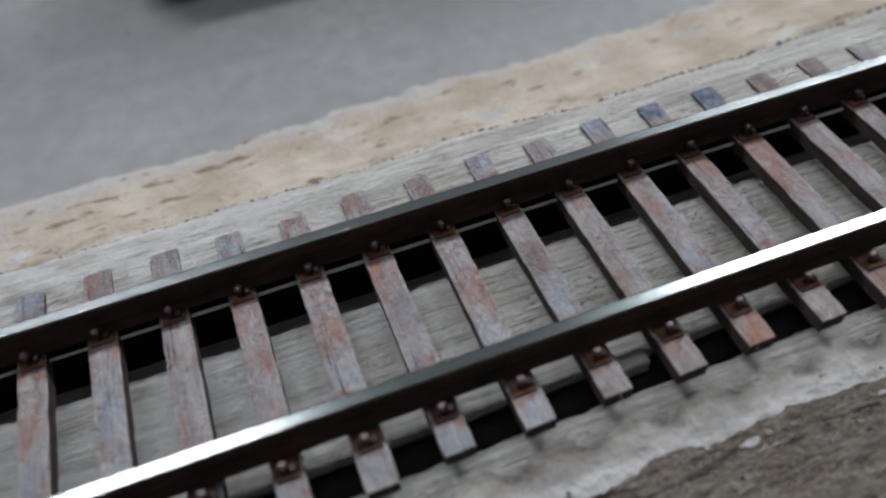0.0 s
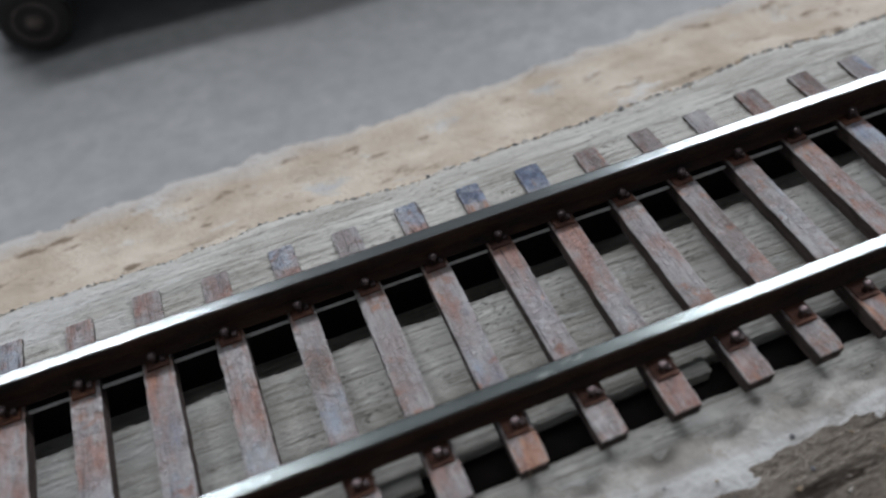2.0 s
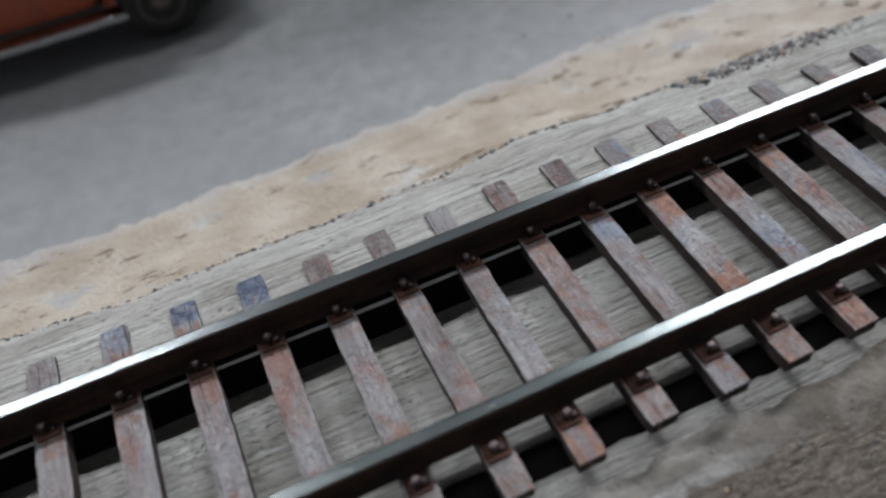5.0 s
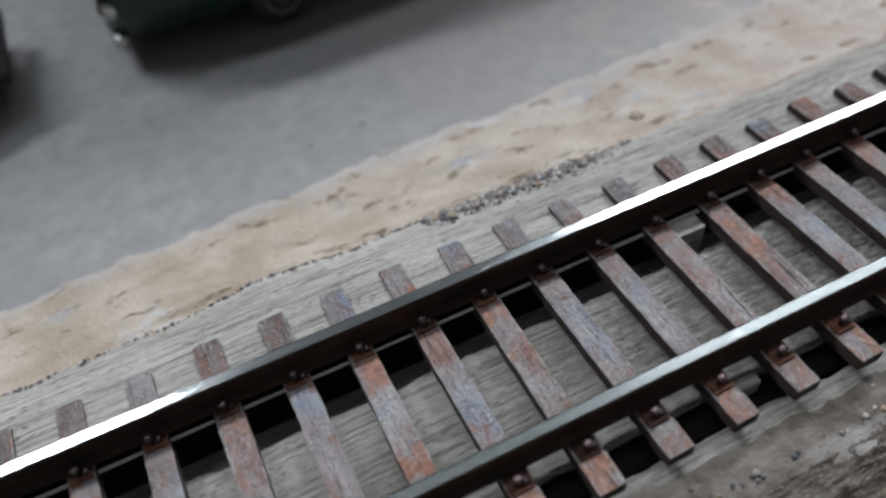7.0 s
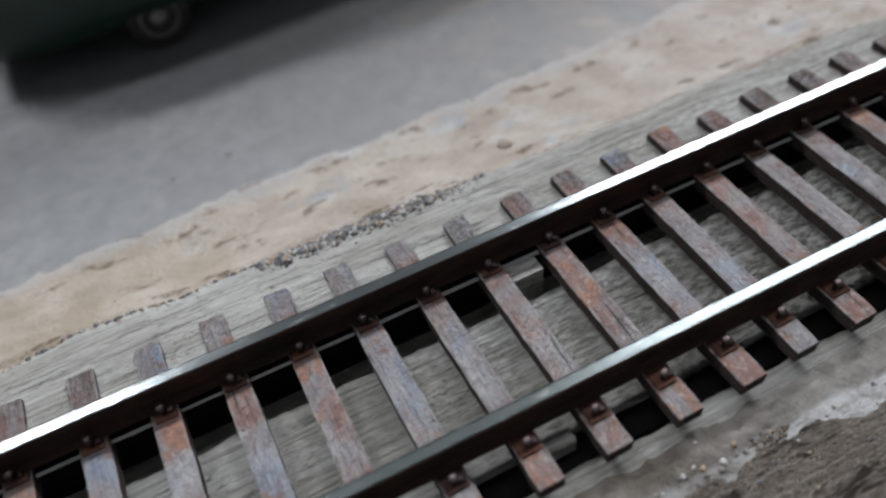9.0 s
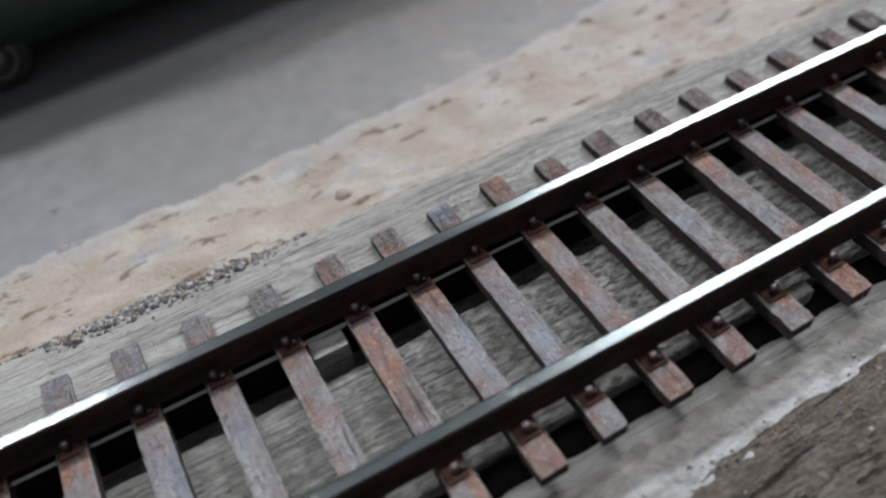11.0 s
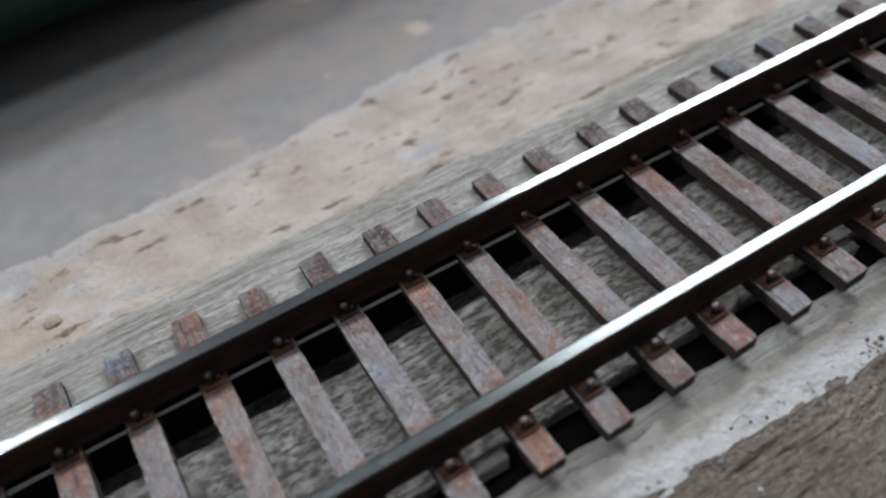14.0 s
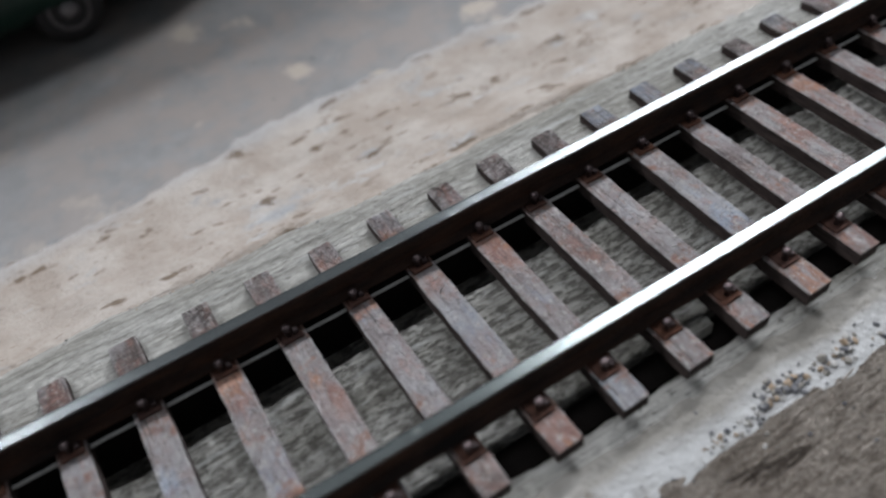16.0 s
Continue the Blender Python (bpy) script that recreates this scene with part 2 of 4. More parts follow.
def sand():
    m = Mat("pale_sand_plaster", 0.95, 0, 0.2)
    broad = m.noise(m.co, 120, 4, 0.6, 0.38, 0.64)
    fine = m.noise(m.co, 1700, 5, 0.65, 0.3, 0.7)
    late = m.ramp(m.axis(m.co, 0), 0.10, 0.17)
    c = m.mix(broad, m.mix(late, (0.352, 0.296, 0.236), (0.360, 0.308, 0.266)), m.mix(late, (0.450, 0.400, 0.338), (0.460, 0.416, 0.376)))
    white = m.noise(m.stretch(m.co, (0.6, 1, 1)), 210, 5, 0.65, 0.57, 0.68)
    c = m.mix(m.math("MULTIPLY", white, 0.85), c, m.mix(m.noise(m.co, 130, 3, 0.6, 0.46, 0.54), (0.47, 0.465, 0.46), (0.335, 0.345, 0.355)))
    # the thin plaster edge towards the road stays unpainted
    x = m.axis(m.co, 0)
    y = m.math("SUBTRACT", m.axis(m.co, 1), m.math("ADD", m.math("MULTIPLY", x, 0.026), m.ramp(x, 0.165, 0.205, 0.0, 0.003)))
    rim = m.ramp(m.math("ADD", y, m.math("MULTIPLY", m.noise(m.co, 160, 4, 0.6), 0.006)), 0.0300, 0.0335)
    c = m.mix(m.math("MULTIPLY", rim, 0.75), c, (0.37, 0.365, 0.365))
    c = m.mix(m.math("MULTIPLY", m.noise(m.stretch(m.co, (0.35, 1, 1)), 460, 5, 0.7, 0.585, 0.63), 0.85), c, (0.13, 0.092, 0.062))
    c = m.mix(m.ramp(fine, 0.0, 0.4, 0.30, 0.0), c, (0.22, 0.16, 0.11))
    m.colour(c)
    m.bump(m.math("ADD", fine, m.noise(m.co, 500, 4, 0.6)), 0.7, 0.00030)
    return m.m


def asphalt():
    m = Mat("grey_painted_road", 0.62, 0, 0.5)
    broad = m.noise(m.co, 45, 5, 0.6, 0.35, 0.68)
    mid = m.noise(m.co, 330, 4, 0.6, 0.36, 0.66)
    x = m.axis(m.co, 0)
    c = m.mix(broad, (0.174, 0.176, 0.177), (0.227, 0.228, 0.227))
    c = m.mix(m.math("MULTIPLY", mid, 0.75), c, (0.152, 0.154, 0.154))
    # mottled, browner stretch where the paint thins out
    old = m.math("MULTIPLY", m.ramp(x, 0.12, 0.19), m.noise(m.co, 140, 5, 0.65, 0.42, 0.60))
    c = m.mix(m.math("MULTIPLY", old, 0.75), c, (0.245, 0.208, 0.185))
    c = m.mix(m.math("MULTIPLY", m.ramp(x, 0.09, 0.15), 0.15), c, (0.225, 0.195, 0.180))
    c = m.mix(m.math("MULTIPLY", m.ramp(x, 0.14, 0.21), m.noise(m.co, 95, 4, 0.6, 0.60, 0.66)), c, (0.36, 0.31, 0.26))
    c = m.mix(m.noise(m.co, 210, 3, 0.6, 0.70, 0.76), c, (0.075, 0.075, 0.078))
    m.colour(c)
    m.bump(m.noise(m.co, 2200, 4, 0.6), 0.4, 0.00010)
    return m.m


def plaster():
    m = Mat("grey_plaster_shoulder", 0.95, 0, 0.2)
    broad = m.noise(m.stretch(m.co, (0.5, 1, 1)), 150, 5, 0.62, 0.38, 0.64)
    x = m.axis(m.co, 0)
    clean = m.math("MAXIMUM", m.ramp(x, 0.135, 0.20), m.ramp(x, 0.075, 0.105, 0.55, 0.0))
    c = m.mix(broad, m.mix(clean, (0.100, 0.086, 0.072), (0.29, 0.28, 0.265)), m.mix(clean, (0.225, 0.205, 0.180), (0.52, 0.52, 0.515)))
    c = m.mix(m.math("MULTIPLY", m.noise(m.co, 170, 4, 0.6, 0.46, 0.60), m.ramp(clean, 0.0, 1.0, 0.7, 0.15)), c, (0.085, 0.070, 0.056))
    c = m.mix(m.noise(m.co, 520, 5, 0.65, 0.60, 0.72), c, (0.19, 0.165, 0.14))
    # the outer strip is left as clean white plaster, the inner one is washed grey brown
    y = m.math("ADD", m.axis(m.co, 1), m.math("MULTIPLY", m.noise(m.stretch(m.co, (0.6, 1, 1)), 210, 4, 0.6), 0.0022))
    c = m.mix(m.math("MULTIPLY", m.ramp(y, -0.0252, -0.0243), m.math("MULTIPLY", clean, 0.75)), c, m.mix(broad, (0.185, 0.170, 0.145), (0.30, 0.28, 0.25)))
    strip = m.math("MULTIPLY", m.ramp(y, -0.0254, -0.0260), m.math("MAXIMUM", m.ramp(x, 0.125, 0.165), m.ramp(x, 0.080, 0.100, 0.6, 0.0)))
    c = m.mix(m.math("MULTIPLY", strip, m.noise(m.stretch(m.co, (0.4, 1, 1)), 700, 4, 0.65, 0.34, 0.52)), c, (0.46, 0.46, 0.455))
    # hollows of the first stretch darkened at tie pitch: soft shade put into the colour
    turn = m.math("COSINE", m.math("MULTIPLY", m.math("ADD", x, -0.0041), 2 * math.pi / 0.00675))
    hollow_shade = m.math("MULTIPLY", m.ramp(turn, -0.1, 0.9), m.ramp(m.math("ABSOLUTE", m.math("ADD", m.axis(m.co, 1), 0.0251)), 0.0002, 0.0015, 1, 0))
    hollow_shade = m.math("MULTIPLY", m.math("MULTIPLY", hollow_shade, m.ramp(x, 0.100, 0.115, 1, 0)), m.noise(m.co, 350, 4, 0.6, 0.28, 0.55))
    c = m.mix(m.math("MULTIPLY", hollow_shade, 0.7), c, (0.105, 0.098, 0.088))
    m.colour(c)
    m.bump(m.math("ADD", m.noise(m.co, 900, 6, 0.65), m.noise(m.co, 300, 5, 0.6)), 0.9, 0.00055)
    return m.m


def earth():
    m = Mat("brown_furrowed_earth", 0.95, 0, 0.15)
    fine = m.noise(m.stretch(m.co, (0.20, 1, 1)), 2300, 4, 0.6, 0.36, 0.60)
    grit = m.noise(m.stretch(m.co, (0.7, 1, 1)), 3800, 3, 0.6, 0.38, 0.60)
    broad = m.noise(m.co, 150, 4, 0.6, 0.36, 0.66)
    dry = m.ramp(m.axis(m.co, 0), 0.165, 0.215)
    c = m.mix(broad, m.mix(dry, (0.310, 0.260, 0.216), (0.425, 0.362, 0.306)), m.mix(dry, (0.440, 0.380, 0.322), (0.590, 0.520, 0.450)))
    sandy = m.noise(m.stretch(m.co, (0.55, 1, 1)), 5200, 3, 0.7, 0.50, 0.66)
    c = m.mix(m.math("MULTIPLY", sandy, 0.75), c, (0.560, 0.505, 0.445))
    c = m.mix(m.ramp(fine, 0.0, 0.65, 0.70, 0.0), c, (0.130, 0.104, 0.082))
    c = m.mix(m.ramp(grit, 0.0, 0.7, 0.4, 0.0), c, (0.14, 0.105, 0.08))
    crack = m.noise(m.stretch(m.co, (0.16, 1, 1)), 520, 5, 0.66, 0.58, 0.64, 0.4)
    c = m.mix(m.math("MULTIPLY", crack, 0.85), c, (0.050, 0.036, 0.028))
    c = m.mix(m.noise(m.co, 900, 5, 0.7, 0.63, 0.70), c, (0.46, 0.42, 0.37))
    m.colour(c)
    m.bump(m.math("SUBTRACT", m.math("ADD", fine, m.math("ADD", grit, sandy)), m.math("MULTIPLY", crack, 1.6)), 1.0, 0.0008)
    return m.m


def stones():
    m = Mat("mixed_ballast_stone", 0.85, 0, 0.3)
    geo = m.t.nodes.new("ShaderNodeNewGeometry")
    r = m.t.nodes.new("ShaderNodeValToRGB")
    m.t.links.new(geo.outputs["Random Per Island"], r.inputs[0])
    tones = ((0.0, (0.055, 0.060, 0.075)), (0.26, (0.12, 0.125, 0.14)), (0.46, (0.25, 0.235, 0.21)), (0.64, (0.46, 0.45, 0.43)), (0.82, (0.34, 0.25, 0.165)))
    r.color_ramp.interpolation = "CONSTANT"
    while len(r.color_ramp.elements) < len(tones):
        r.color_ramp.elements.new(0.5)
    for e, (p, c) in zip(r.color_ramp.elements, tones):
        e.position, e.color = p, (*c, 1)
    m.colour(m.mix(m.math("MULTIPLY", m.noise(m.co, 2500, 3, 0.6), 0.4), r.outputs[0], (0.25, 0.23, 0.21)))
    return m.m


def paint(name, c, rough=0.35, dirt=(0.10, 0.085, 0.07), amount=0.5, coat=0.3):
    m = Mat(name, rough, 0, 0.5)
    n = m.noise(m.co, 260, 5, 0.65, 0.50, 0.70)
    m.colour(m.mix(m.math("MULTIPLY", n, amount), c, dirt))
    m.set(m.b, "Roughness", m.ramp(n, 0, 1, rough, 0.8))
    m.set(m.b, "Coat Weight", coat)
    return m.m


def metal(name, c, rough=0.3):
    m = Mat(name, rough, 1.0)
    m.colour(m.mix(m.noise(m.co, 600, 4, 0.6, 0.45, 0.7), c, tuple(0.55 * v for v in c)))
    return m.m


def rubber():
    m = Mat("tyre_rubber", 0.75, 0, 0.35)
    m.colour(m.mix(m.noise(m.co, 400, 4, 0.6), (0.016, 0.016, 0.018), (0.045, 0.042, 0.040)))
    return m.m


TIE, TIE_SIDE, RUST, STEEL, SPIKE, PLATE = tie_wood(), tie_side(), rail_rust(), rail_steel("polished_nickel_steel", (0.47, 0.505, 0.505), (0.30, 0.30, 0.27)), spike_iron(), plate_rust()
BOARD, SAND, ROAD, PLASTER, EARTH, STONE = board_wood(), sand(), asphalt(), plaster(), earth(), stones()
RUBBER = rubber()
TARNISHED = rail_steel("tarnished_nickel_steel", (0.150, 0.168, 0.166), (0.10, 0.085, 0.062), 0.06)
# nearly white: the lit line under the far rail, put into the colour
LIT_PALE = paint("lit_strip_pale", (0.80, 0.79, 0.76), 0.8, (0.35, 0.32, 0.28), 0.4, 0.0)
ORANGE = paint("orange_paint", (0.36, 0.070, 0.024), 0.4)
GREEN = paint("dark_green_paint", (0.010, 0.032, 0.022), 0.28, (0.03, 0.03, 0.028), 0.4)
NAVY = paint("blue_black_paint", (0.018, 0.020, 0.034), 0.4)
BLACK = paint("black_underside", (0.012, 0.012, 0.013), 0.7, coat=0.0)
# near black: the shade between the ties under the rails, put into the colour
SHADE_BLACK = Mat("shade_black_batten", 0.95, 0, 0.08)
SHADE_BLACK.colour(SHADE_BLACK.mix(SHADE_BLACK.noise(SHADE_BLACK.co, 900, 4, 0.6), (0.005, 0.0045, 0.004), (0.016, 0.013, 0.012)))
CHROME = metal("dull_chrome", (0.62, 0.62, 0.62), 0.22)
WORN = metal("worn_brown_rim", (0.16, 0.135, 0.125), 0.45)
HUB = metal("dull_grey_hub", (0.25, 0.235, 0.24), 0.5)
GLASS = paint("dark_window_glass", (0.012, 0.014, 0.016), 0.08, (0.03, 0.03, 0.03), 0.2, 0.6)

# ---- mesh helpers, all in millimetres ----
MM = 0.001


def link(name, bm, mats, parent=None, label=""):
    bmesh.ops.scale(bm, vec=(MM, MM, MM), verts=bm.verts)
    me = bpy.data.meshes.new(name)
    bm.to_mesh(me)
    bm.free()
    for m in mats if isinstance(mats, (list, tuple)) else [mats]:
        me.materials.append(m)
    ob = new(name, me)
    ob.parent = parent
    return tagged(ob, label)


def part(name, bm, mat, parent, label=""):
    return link(name, bm, mat, parent, label)


def smooth(bm):
    for f in bm.faces:
        f.smooth = True
    return bm


def box(bm, x0, x1, y0, y1, z0, z1, bevel=0.0, seg=2):
    made = bmesh.ops.create_cube(bm, size=1)["verts"]
    for v in made:
        v.co = Vector((x0 + (v.co.x + 0.5) * (x1 - x0), y0 + (v.co.y + 0.5) * (y1 - y0), z0 + (v.co.z + 0.5) * (z1 - z0)))
    if bevel:
        edges = {e for v in made for e in v.link_edges}
        bmesh.ops.bevel(bm, geom=list(edges), offset=bevel, segments=seg, affect="EDGES", profile=0.5)
    return bm


def lathe(bm, rings, n=20, along="z", centre=(0, 0, 0)):
    """Rings of (radius, height) turned about an axis, closed at both ends."""
    loops = []
    for r, h in rings:
        loop = []
        for i in range(n):
            a = 2 * math.pi * i / n
            u, v = r * math.cos(a), r * math.sin(a)
            p = (u, v, h) if along == "z" else (u, h, v)
            loop.append(bm.verts.new(Vector(p) + Vector(centre)))
        loops.append(loop)
    for a, b in zip(loops, loops[1:]):
        for i in range(n):
            bm.faces.new((a[i], a[(i + 1) % n], b[(i + 1) % n], b[i]))
    bm.faces.new(loops[0][::-1])
    bm.faces.new(loops[-1])
    bmesh.ops.recalc_face_normals(bm, faces=bm.faces)
    return bm


def fbm(x, y, scale, seed=0.0, octaves=4):
    return noise.fractal(Vector((x / scale, y / scale, seed)), 1.0, 2.0, octaves)


def sheet(name, xs, ys, height, mat, label, category, kind="structure", bend=lambda x, y: 0.0):
    """A ground sheet over the grid xs by ys; bend shifts its lines in y."""
    verts = [(x * MM, (y + bend(x, y)) * MM, height(x, y) * MM) for y in ys for x in xs]
    w = len(xs)
    faces = [(j * w + i, j * w + i + 1, (j + 1) * w + i + 1, (j + 1) * w + i) for j in range(len(ys) - 1) for i in range(w - 1)]
    me = bpy.data.meshes.new(name)
    me.from_pydata(verts, [], faces)
    me.materials.append(mat)
    me.polygons.foreach_set("use_smooth", [True] * len(faces))
    return tagged(new(name, me), label, category, kind=kind)


def steps(*spans):
    """Grid lines: (start, end, step) spans joined end to end."""
    out = []
    for a, b, s in spans:
        n = max(1, round((b - a) / s))
        out += [a + (b - a) * i / n for i in range(n)]
    return out + [spans[-1][1]]


# ---- the layout's ground ----
TOP = -4.1      # top of the board under the ties
ROADZ = -9.2    # road level
XS = steps((-600, -70, 40), (-70, 330, 0.8), (330, 800, 40))


def road_height(x, y):
    dip = -0.5 * math.exp(-((y - 62) / 30) ** 2)
    return ROADZ + 0.35 * fbm(x, y, 40, 3.1) + 0.05 * fbm(x, y, 5, 7.7, 3) + dip * 0.3


sheet("road", steps((-600, -70, 40), (-70, 330, 2.0), (330, 800, 40)), steps((22, 110, 1.6), (110, 900, 40)), road_height, ROAD,
      "smooth grey painted road surface with dark specks and scuffs", "road")


def rim_drift(x):
    """How the line between board and bank wanders along the track."""
    return 1.3 * math.exp(-((x - 103) / 17) ** 2) - 0.7 * max(0.0, min(1.0, (x - 172) / 12))


def sand_height(x, y):
    edge = 30.0 + 0.026 * max(0.0, x) + 3.0 * max(0.0, min(1.0, (x - 165) / 40)) + 1.2 * fbm(x, 0, 28, 1.3) + 1.0 * fbm(x, 0, 7, 2.3) + 0.5 * fbm(x, 0, 1.8, 2.9)
    rim = 13.2 + rim_drift(x) + 1.0 * fbm(x, 0, 22, 5.1)
    if y < rim:
        return TOP - 0.15 - 0.25 * max(0.0, y - (rim - 2.0)) - 1.2 * max(0.0, rim - 1.5 - y)
    u = min(1.0, max(0.0, (y - rim) / (edge - rim)))
    base = TOP - 0.35 + (ROADZ + 0.55 - TOP + 0.35) * (1 - (1 - u) ** 2.4)
    base += (0.85 * fbm(x, y, 16, 9.2) + 0.42 * fbm(x * 0.55, y, 2.6, 4.4, 6)) * math.sin(math.pi * min(1, 0.12 + u))
    # a long crack along the foot of the bank
    crack = 17.6 - 1.6 * max(0.0, min(1.0, (x - 150) / 20)) + 0.8 * fbm(x, 0, 16, 8.8) + 0.4 * fbm(x, 0, 3, 8.9)
    split = 0.75 * math.exp(-((x - 184) / 17) ** 2) + 0.55 * math.exp(-((x - 118) / 12) ** 2)
    base -= 1.5 * max(split, fbm(x, 0, 36, 6.1) + 0.20, 0.0) * math.exp(-((y - crack) / 0.45) ** 2)
    if y > edge:
        base -= 0.9 * (y - edge)
    elif y > edge - 1.2:
        base -= 0.35 * ((y - edge + 1.2) / 1.2) ** 2
    return base


sheet("sand_bank", XS, steps((11, 41, 0.45)), sand_height, SAND,
      "pale tan sandy bank with cracks and white plaster edge beside the road", "bank")


def board_height(x, y):
    far = 14.0 + rim_drift(x) + 0.9 * fbm(x, 0, 20, 5.1) + 0.25 * fbm(x, 0, 3, 5.9)
    z = TOP + 0.05 * fbm(x * 0.12, y, 0.8, 2.0, 3) - 0.9 * max(0.0, -24.3 - y)
    # slots in the board under both rails, sunk to deepen the shade there
    if -3.8 < y < 2.0:
        z -= 3.0
    if -21.7 < y < -18.55:
        z -= 5.0
    if y > 2.6:
        lift = 0.75 * max(0.0, min(1.0, (150 - x) / 30)) * max(0.0, min(1.0, (far - 2.0 - y) / 3.5))
        z += (2.0 + lift) * min(1.0, (y - 2.6) / 0.5) + 0.15 * fbm(x, y, 14, 2.7, 2) + 0.13 * fbm(x * 0.05, y, 0.9, 2.9, 3)
    if y > far - 2.4:
        z -= 0.42 * (y - far + 2.4) ** 1.35 + 0.5 * max(0.0, y - far) ** 1.3
    return z


def slot_bend(x, y):
    """Lets the edges of the slots in the board wander."""
    if y > 1.5 or y < -24.0:
        return 0.0
    if y > -10.0:
        return (0.45 * fbm(x, 0, 7, 15.0) + 0.18 * fbm(x, 0, 1.6, 16.0)) * max(0.0, 1 - abs(y + 3.8) / 4.0)
    return (0.40 * fbm(x, 0, 8, 17.0) + 0.20 * fbm(x, 0, 1.8, 18.0 + (y > -20.0))) * max(0.0, 1 - min(abs(y + 21.7), abs(y + 18.55)) / 1.4)


sheet("trackbed_board", XS, steps((-27, -21.73, 0.58), (-21.73, -21.67, 0.06), (-21.67, -18.58, 1.03), (-18.58, -18.52, 0.06), (-18.52, -3.83, 1.24), (-3.83, -3.77, 0.06), (-3.77, 1.97, 1.28), (1.97, 2.03, 0.06), (2.03, 2.6, 0.57), (2.6, 3.1, 0.5), (3.1, 17, 0.28)), board_height, BOARD,
      "grey weathered wooden board with long grain under the track", "board", bend=slot_bend)


PITCH = 6.75    # from tie to tie


def hollow_fade(x):
    return max(0.0, min(1.0, (112 - x) / 14))


def shoulder_height(x, y):
    inner = -23.9 + 0.7 * fbm(x, 0, 12, 11.0)
    crest = TOP + 0.12 + (0.22 + 0.25 * max(0.0, min(1.0, (110 - x) / 40))) * fbm(x, y, 5, 12.0) + 0.10 * fbm(x, y, 1.8, 13.0)
    # shallow hollows between the tie ends on the first stretch
    u = (x / PITCH - 0.6) % 1.0 - 0.5
    crest -= 0.55 * hollow_fade(x) * math.exp(-(((abs(u) - 0.5) * PITCH) / 1.5) ** 2 - ((y + 25.2) / 1.1) ** 2)
    if y > inner:
        return crest - 0.45 * (y - inner)
    return crest - 0.03 * (inner - y) - 0.06 * max(0.0, inner - 1.4 - y) ** 1.5


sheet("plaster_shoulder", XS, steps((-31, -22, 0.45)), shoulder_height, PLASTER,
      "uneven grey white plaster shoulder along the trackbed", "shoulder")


def earth_height(x, y):
    edge = -26.8 + 0.8 * math.exp(-((x - 152) / 20) ** 2) - 0.9 * max(0.0, min(1.0, (x - 190) / 20)) + 0.5 * fbm(x, 0, 18, 21.0) + 0.35 * fbm(x, 0, 3, 22.0)
    d = edge - y
    z = TOP - 0.05 + 0.55 * fbm(x * 0.28, y, 1.5, 23.0, 6) + 0.30 * fbm(x * 0.30, y, 0.7, 25.0, 3) + 0.45 * fbm(x, y, 14, 24.0, 3)
    if d < 1.5:
        z -= 0.75 * (1.5 - d)
    return z - 0.03 * max(0.0, d) ** 1.05


sheet("earth_bank", XS, steps((-400, -60, 40), (-60, -46, 0.8), (-46, -36, 0.28), (-36, -26.5, 0.17)), earth_height, EARTH,
      "brown furrowed earth beside the plaster shoulder", "earth")

# ---- the track ----
RAIL_FAR, RAIL_NEAR = 1.0, -17.67
track = tagged(new("railway_track"), "weathered model railway track with rusty rails on worn wooden ties", "railway track")

TIE_TOP, TIE_LOW = -0.95, -2.55


# rust, dark rot, blue wash and bright orange rust for each letter
STAINS = {"G": (0.10, 0.10, 0.10, 0.0), "L": (0.0, 0.0, 0.50, 0.0), "B": (0.0, 0.0, 0.85, 0.0), "A": (0.0, 0.0, 1.6, 0.0), "P": (0.40, 0.10, 0.10, 0.0),
          "R": (0.80, 0.0, 0.0, 0.20), "O": (0.60, 0.0, 0.0, 0.66), "D": (0.35, 1.0, 0.0, 0.0), "T": (0.45, 0.40, 0.0, 0.35)}
# one word a tie: far tip, far end at the rail, four stretches between the rails, near end
TIE_LOOKS = ("PPPLLLL PPPPPPL LLRPLOL RRPRLRG PGRPLRL PRPRLLL BRPDLRL PPPPGRP BRPPLLO AORPPRP AORPLRR DPGPGLR DPDDPPT "
             "LPPLLRO DDPPPPP DDBPPPP LPOLOLR PRRLBRO LRORPRO LRPLLPT GRPLLOR GPPPPRR RRROPGO PRRBLOR BRPLBRL RRRRPOR TRPGLRR DDPLGRT DROGLOO "
             "DRGRPGR PRGPGRD POPLLRR DRRPPGL DDPDGPT DDPPGRP BDPLBRO BPPDPPR BDPRPPP DPOPPPR BDPPLPR").split()
FIRST_LOOK = -1


def stain_along(k, y):
    """The stain of tie number k at y, blended from stretch to stretch."""
    word = TIE_LOOKS[(k - FIRST_LOOK) % len(TIE_LOOKS)]
    stops = (-22.0, -17.0, -12.5, -8.0, -3.0, 3.2, 6.4)
    tones = [STAINS[c] for c in reversed(word)]
    y += 1.3 * fbm(y, k * 3.7, 3.0, 81.0)
    if y <= stops[0]:
        return tones[0]
    for a, b, p, q in zip(stops, stops[1:], tones, tones[1:]):
        if y < b:
            u = (y - a) / (b - a)
            u = u * u * (3 - 2 * u)
            return tuple(v + (w - v) * u for v, w in zip(p, q))
    return tones[-1]


